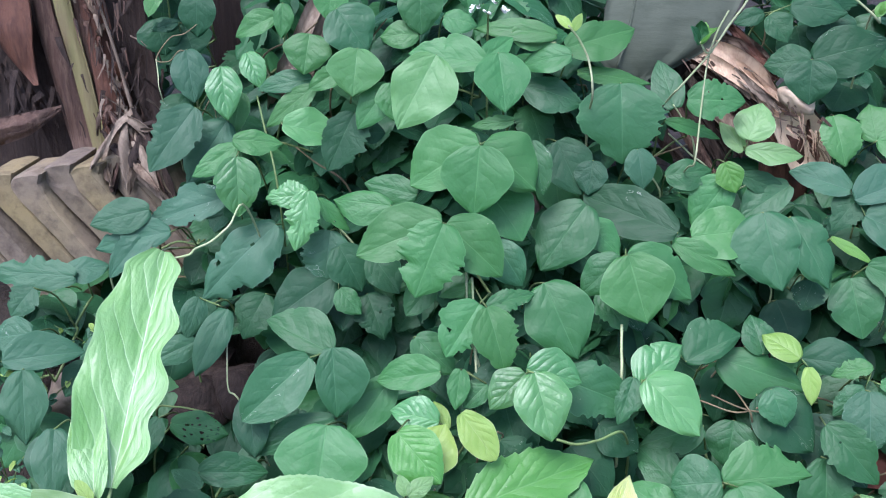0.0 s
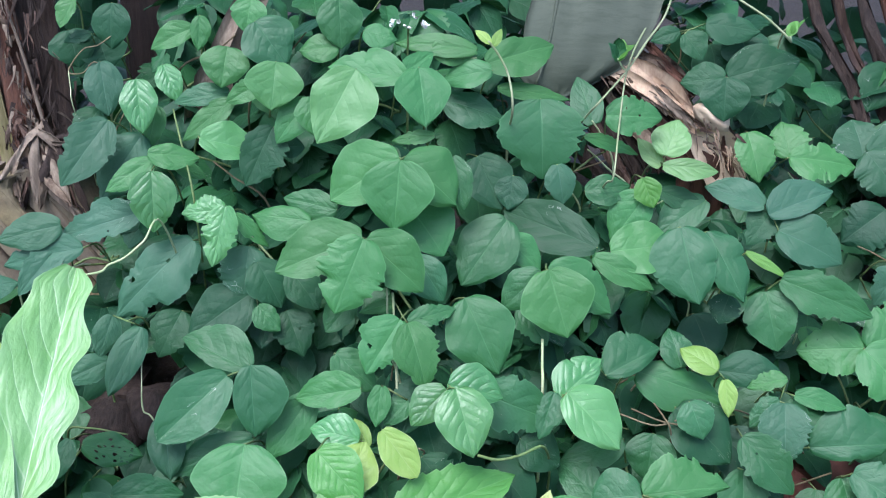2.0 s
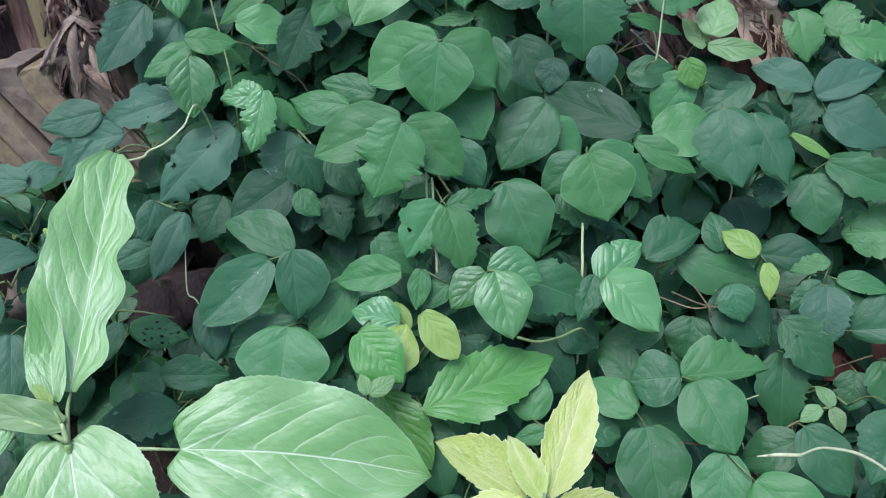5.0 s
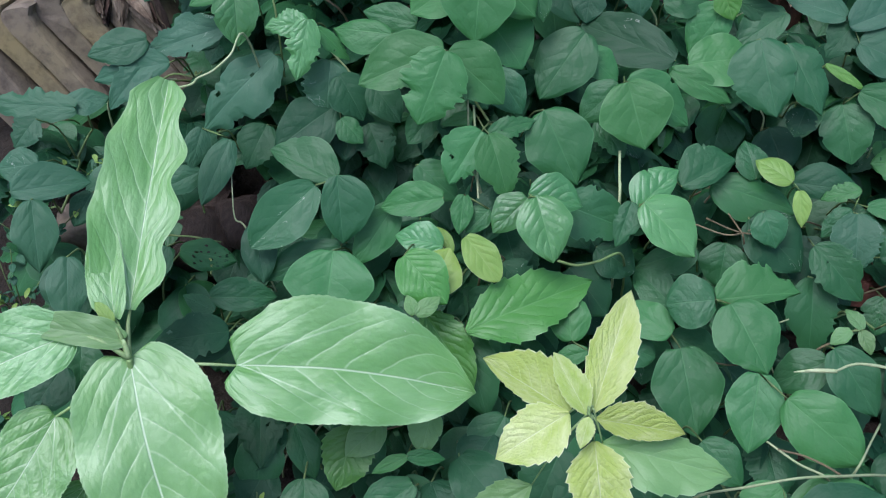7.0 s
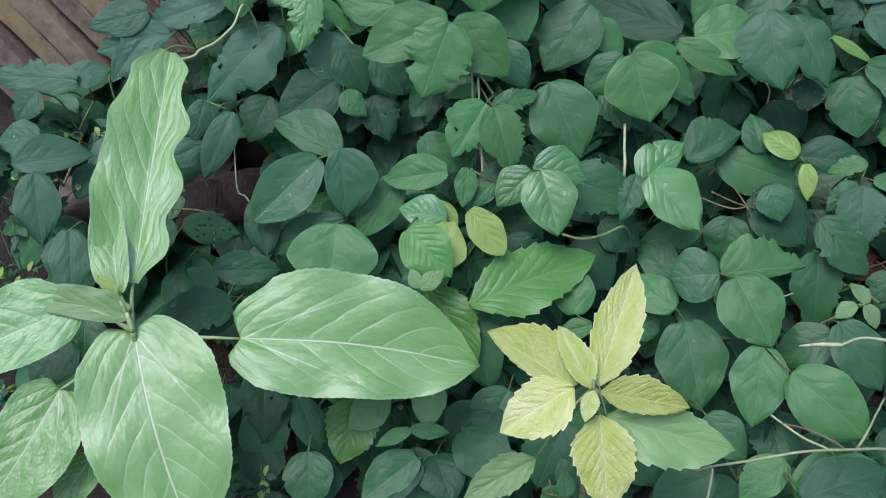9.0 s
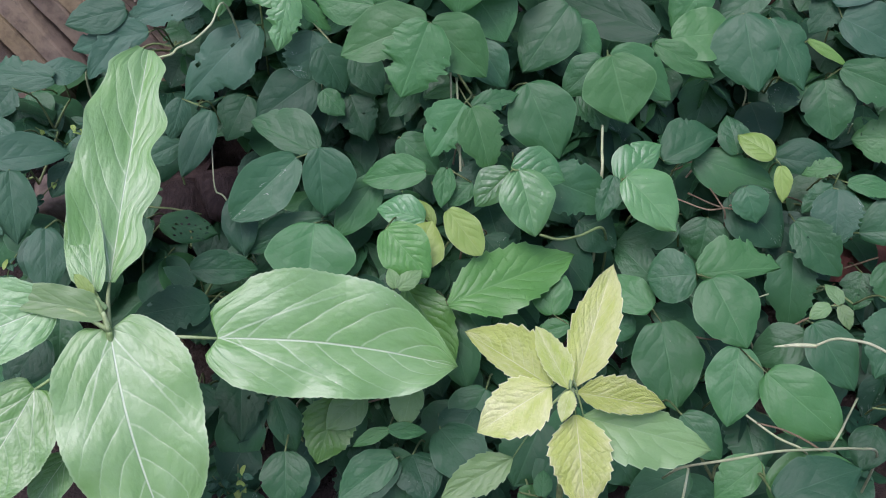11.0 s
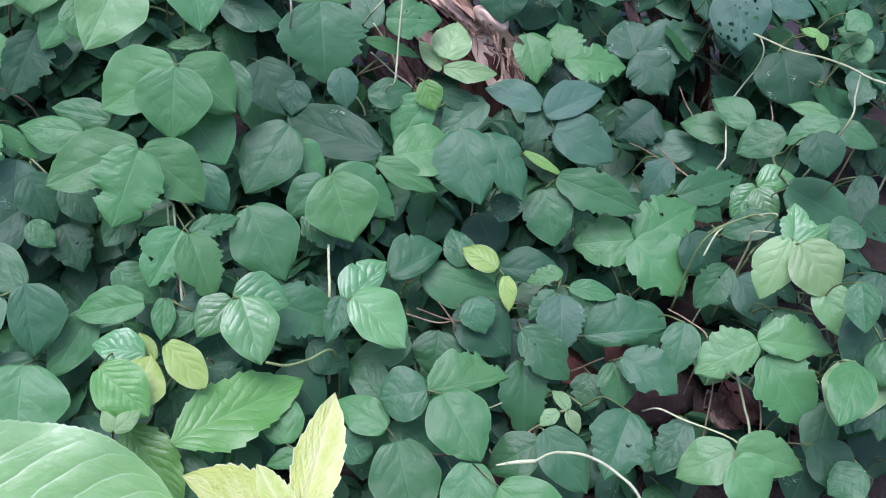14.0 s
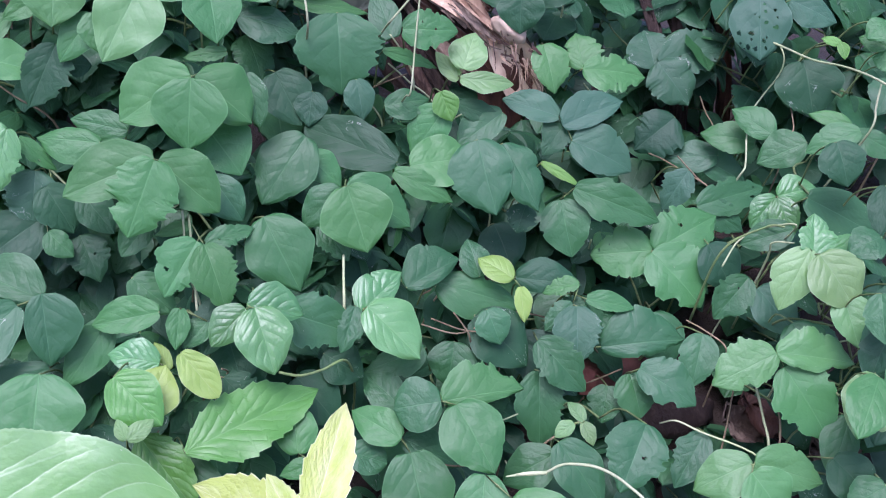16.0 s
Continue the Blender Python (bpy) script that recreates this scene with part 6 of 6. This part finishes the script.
for i in range(5):
    x = 0.83 + 0.045 * i
    sheet("sheath", (DARK_BROWN, BARK, DARK_BROWN, RUST, DARK_BROWN)[i], dead, [(x - 0.10, 1.98, 1.25), (x - 0.03, 1.93, 1.0), (x + 0.05, 1.86, 0.84), (x + 0.08, 1.84, 0.62)], (1, 0.2, 0.2), [0.010, 0.020, 0.026, 0.018], 0.5 if i % 2 else -0.4, 60 + i, wrinkle=0.022)
dry = thing("dead_sheaths", (-0.26, 1.74, soil_height(-0.26, 1.74)), "pale dry sheath pieces showing between the leaves", "dead stalk")
sheet("sheath", DRY, dry, [(-0.19, 1.71, 1.07), (-0.222, 1.675, 1.005), (-0.243, 1.663, 0.955), (-0.266, 1.663, 0.905), (-0.29, 1.71, 0.78)], (1, 0.1, 0.3), [0.03, 0.038, 0.042, 0.042, 0.03], 0.3, 71, wrinkle=0.01)
sheet("sheath", DRY, dry, [(-0.17, 1.74, 1.06), (-0.20, 1.71, 1.0), (-0.235, 1.70, 0.93), (-0.25, 1.72, 0.75)], (1, 0.1, 0.3), [0.03, 0.04, 0.04, 0.04], 0.3, 72, wrinkle=0.01)

# ---- hanging banana leaf ----
hanging = thing("banana_leaf", (0.36, 2.02, soil_height(0.36, 2.02)), "dull grey-green banana leaf hanging with a pale midrib", "banana leaf")
sheet("blade", DULL_LEAF, hanging, [(0.45, 1.95, 1.40), (0.40, 1.84, 1.15), (0.365, 1.775, 1.03), (0.34, 1.74, 0.955), (0.305, 1.73, 0.905)], (1, 0.1, 0.16), [0.26, 0.25, 0.235, 0.20, 0.07], -0.06, 81, steps=24, across=16, wrinkle=0.008)
part("midrib", tube_mesh("midrib", [smooth_line([(0.36, 1.91, 1.40), (0.315, 1.805, 1.13), (0.290, 1.745, 1.0), (0.268, 1.715, 0.93)], 8)], 0.004, 0.002, WORLD[hanging].translation, 7), DULL_LEAF, hanging)
part("petiole", tube_mesh("petiole", [smooth_line([(0.42, 1.96, 1.39), (0.40, 2.10, 1.55), (0.37, 2.15, 1.3), (0.36, 2.10, 0.55)], 6)], 0.008, 0.014, WORLD[hanging].translation, 8), BARK_GREEN, hanging)

# ---- small white flowers at the top of the cover ----
flowers = thing("flower_cluster", (0.058, 1.56, 0.97), "cluster of small white flowers at the top of the vines", "flowers")
pet = random.Random(8)
part("stalk", tube_mesh("stalk", [smooth_line([(0.058, 1.55, 1.042), (0.058, 1.58, 1.0), (0.06, 1.66, 0.75)], 4)], 0.0015, 0.002, WORLD[flowers].translation, 5), STEM, flowers)
for i in range(11):
    p = Vector((0.066 + pet.gauss(0, 0.013), 1.548 + pet.gauss(0, 0.008), 1.048 + pet.gauss(0, 0.005)))
    for k in range(3):
        part("petal", BLADES["o"][k], PETAL, flowers, pose(*p, pet.uniform(20, 80), pet.uniform(-30, 30), 120 * k + pet.uniform(0, 60)) @ Matrix.Diagonal((0.006, 0.008, 0.007, 1)))

# ---- a curled bud on the slanting stem ----
bud = thing("leaf_bud", (0.363, 1.557, 1.000), "curled lime-green leaf bud on a slanting stem", "bud")
for k, (rx, ry, rz) in enumerate(((60, 20, 0), (75, -35, 60), (40, 10, -70), (85, 0, 160))):
    part("scale", BLADES["o"][k], (LIME, MID_TONE)[k % 2], bud, pose(0.363, 1.557, 1.000, rx, ry, rz) @ Matrix.Diagonal((0.022, 0.034, 0.05, 1)))
part("stalk", tube_mesh("stalk", [smooth_line([(0.363, 1.557, 1.002), (0.375, 1.565, 0.985), (0.385, 1.572, 0.985)], 3)], 0.0015, 0.0015, WORLD[bud].translation, 5), STEM_PALE, bud)


# ---- stones and dead leaves in the gaps ----
def stone(label, material, centre, size, seed):
    bm = bmesh.new()
    bmesh.ops.create_icosphere(bm, subdivisions=3, radius=1.0)
    for v in bm.verts:
        k = 1 + 0.35 * noise.noise(v.co * 1.3 + Vector((seed, 0, 0))) + 0.10 * noise.noise(v.co * 4 + Vector((0, seed, 0)))
        v.co = Vector((v.co.x * size[0], v.co.y * size[1], v.co.z * size[2])) * k
    me = bpy.data.meshes.new("stone")
    bm.to_mesh(me)
    bm.free()
    me.polygons.foreach_set("use_smooth", [True] * len(me.polygons))
    tagged(part("stone", me, material, None, pose(*centre, 0, 12, seed * 40)), label, "stone", "stones in the heap")


stone("dark brown stone in the gap under the leaves", DARK_BROWN, (-0.37, 1.43, 0.47), (0.09, 0.06, 0.05), 1)
stone("rough brown stone in the gap under the leaves", DARK_BROWN, (-0.30, 1.42, 0.50), (0.06, 0.05, 0.045), 2)
stone("pale pinkish stone between dull leaves", CLAY, (-0.53, 1.37, 0.52), (0.06, 0.05, 0.035), 3)
stone("dark brown stone in the opening", DARK_BROWN, (0.75, 1.33, 0.36), (0.08, 0.06, 0.035), 4)
litter = thing("dead_leaf", (0.83, 1.20, 0.40), "crumpled dry brown dead leaf in the opening", "dead leaf")
sheet("blade", FIBRE, litter, [(0.79, 1.20, 0.445), (0.81, 1.185, 0.43), (0.835, 1.19, 0.42), (0.86, 1.20, 0.39)], (0.3, 0.5, 0.6), [0.02, 0.05, 0.045, 0.01], 0.5, 91, wrinkle=0.03)
sheet("blade", RUST, litter, [(0.82, 1.22, 0.455), (0.84, 1.20, 0.44), (0.86, 1.20, 0.42), (0.89, 1.21, 0.39)], (0.4, 0.3, 0.7), [0.02, 0.04, 0.04, 0.01], -0.5, 92, wrinkle=0.03)
litter2 = thing("dead_leaf", (0.95, 1.13, 0.36), "crumpled dry brown dead leaf on the ground", "dead leaf")
sheet("blade", FIBRE, litter2, [(0.90, 1.14, 0.42), (0.93, 1.11, 0.40), (0.96, 1.11, 0.38), (1.0, 1.12, 0.34)], (0.3, 0.5, 0.6), [0.03, 0.07, 0.07, 0.01], 0.5, 93, wrinkle=0.03)

# ---- small weeds in the gaps ----
def weed(place, spread, count, seed):
    rng = random.Random(seed)
    w = thing("weed", (place[0], place[1], place[2] - 0.06), "small straggly weed with tiny dull green leaves", "weed", "weeds in the gaps")
    root = Vector(place) - Vector((0, -0.03, 0.08))
    for _ in range(count // 7):
        tip = Vector(place) + Vector((rng.gauss(0, spread), rng.gauss(0, spread * 0.4), rng.gauss(0, spread * 0.7)))
        line = smooth_line([root, root.lerp(tip, 0.5) + Vector((0, -0.01, 0.01)), tip], 4)
        part("stem", tube_mesh("stem", [line], 0.001, 0.0007, WORLD[w].translation, 5), STEM, w)
        for k in range(7):
            p = line[rng.randint(3, len(line) - 1)] + Vector((rng.gauss(0, 0.004), rng.gauss(0, 0.004), rng.gauss(0, 0.004)))
            s = rng.uniform(0.010, 0.020)
            part("leaf", BLADES["o"][rng.randint(0, 9)], (BLUISH, BLUISH, MID_TONE, YELLOW)[rng.randint(0, 3)], w, pose(*p, rng.uniform(-50, 30), rng.uniform(-30, 30), rng.uniform(90, 270)) @ Matrix.Diagonal((s * 0.6, s, s, 1)))

weed((-0.575, 1.17, 0.545), 0.035, 42, 1)
weed((-0.50, 1.36, 0.655), 0.030, 35, 2)
weed((-0.56, 1.25, 0.60), 0.035, 42, 4)
weed((-0.565, 1.05, 0.430), 0.030, 35, 3)
weed((-0.236, 0.957, 0.355), 0.020, 28, 5)

# ---- dark thicket behind ----
far = random.Random(17)
verts, faces, uvs = [], [], []
src = BLADES["o"][5]
small = [v.co.copy() for v in src.vertices]
keep = [(i * 13 + j) for i in range(0, 23, 2) for j in range(0, 13, 3)]
index = {k: n for n, k in enumerate(keep)}
quads = [(i * 13 + j, i * 13 + j + 3, (i + 2) * 13 + j + 3, (i + 2) * 13 + j) for i in range(0, 22, 2) for j in range(0, 12, 3)]
for _ in range(5200):
    x = far.uniform(-2.6, 3.2)
    y = far.uniform(2.15, 3.2)
    z = far.uniform(0.4, 2.6)
    s = far.uniform(0.07, 0.13)
    m = pose(x, y, z, far.uniform(-90, 10), far.uniform(-40, 40), 180 + far.uniform(-90, 90)) @ Matrix.Diagonal((s * 0.9, s, s, 1))
    b = len(verts)
    verts += [m @ small[k] for k in keep]
    uvs += [(small[k].x + 0.5, small[k].y) for k in keep]
    faces += [tuple(b + index[k] for k in q) for q in quads]
thicket = part("thicket", mesh_of("thicket", verts, faces, uvs), DARK_TONE, None)
tagged(thicket, "dense dark green thicket of leaves behind the heap", "thicket", kind="stuff")
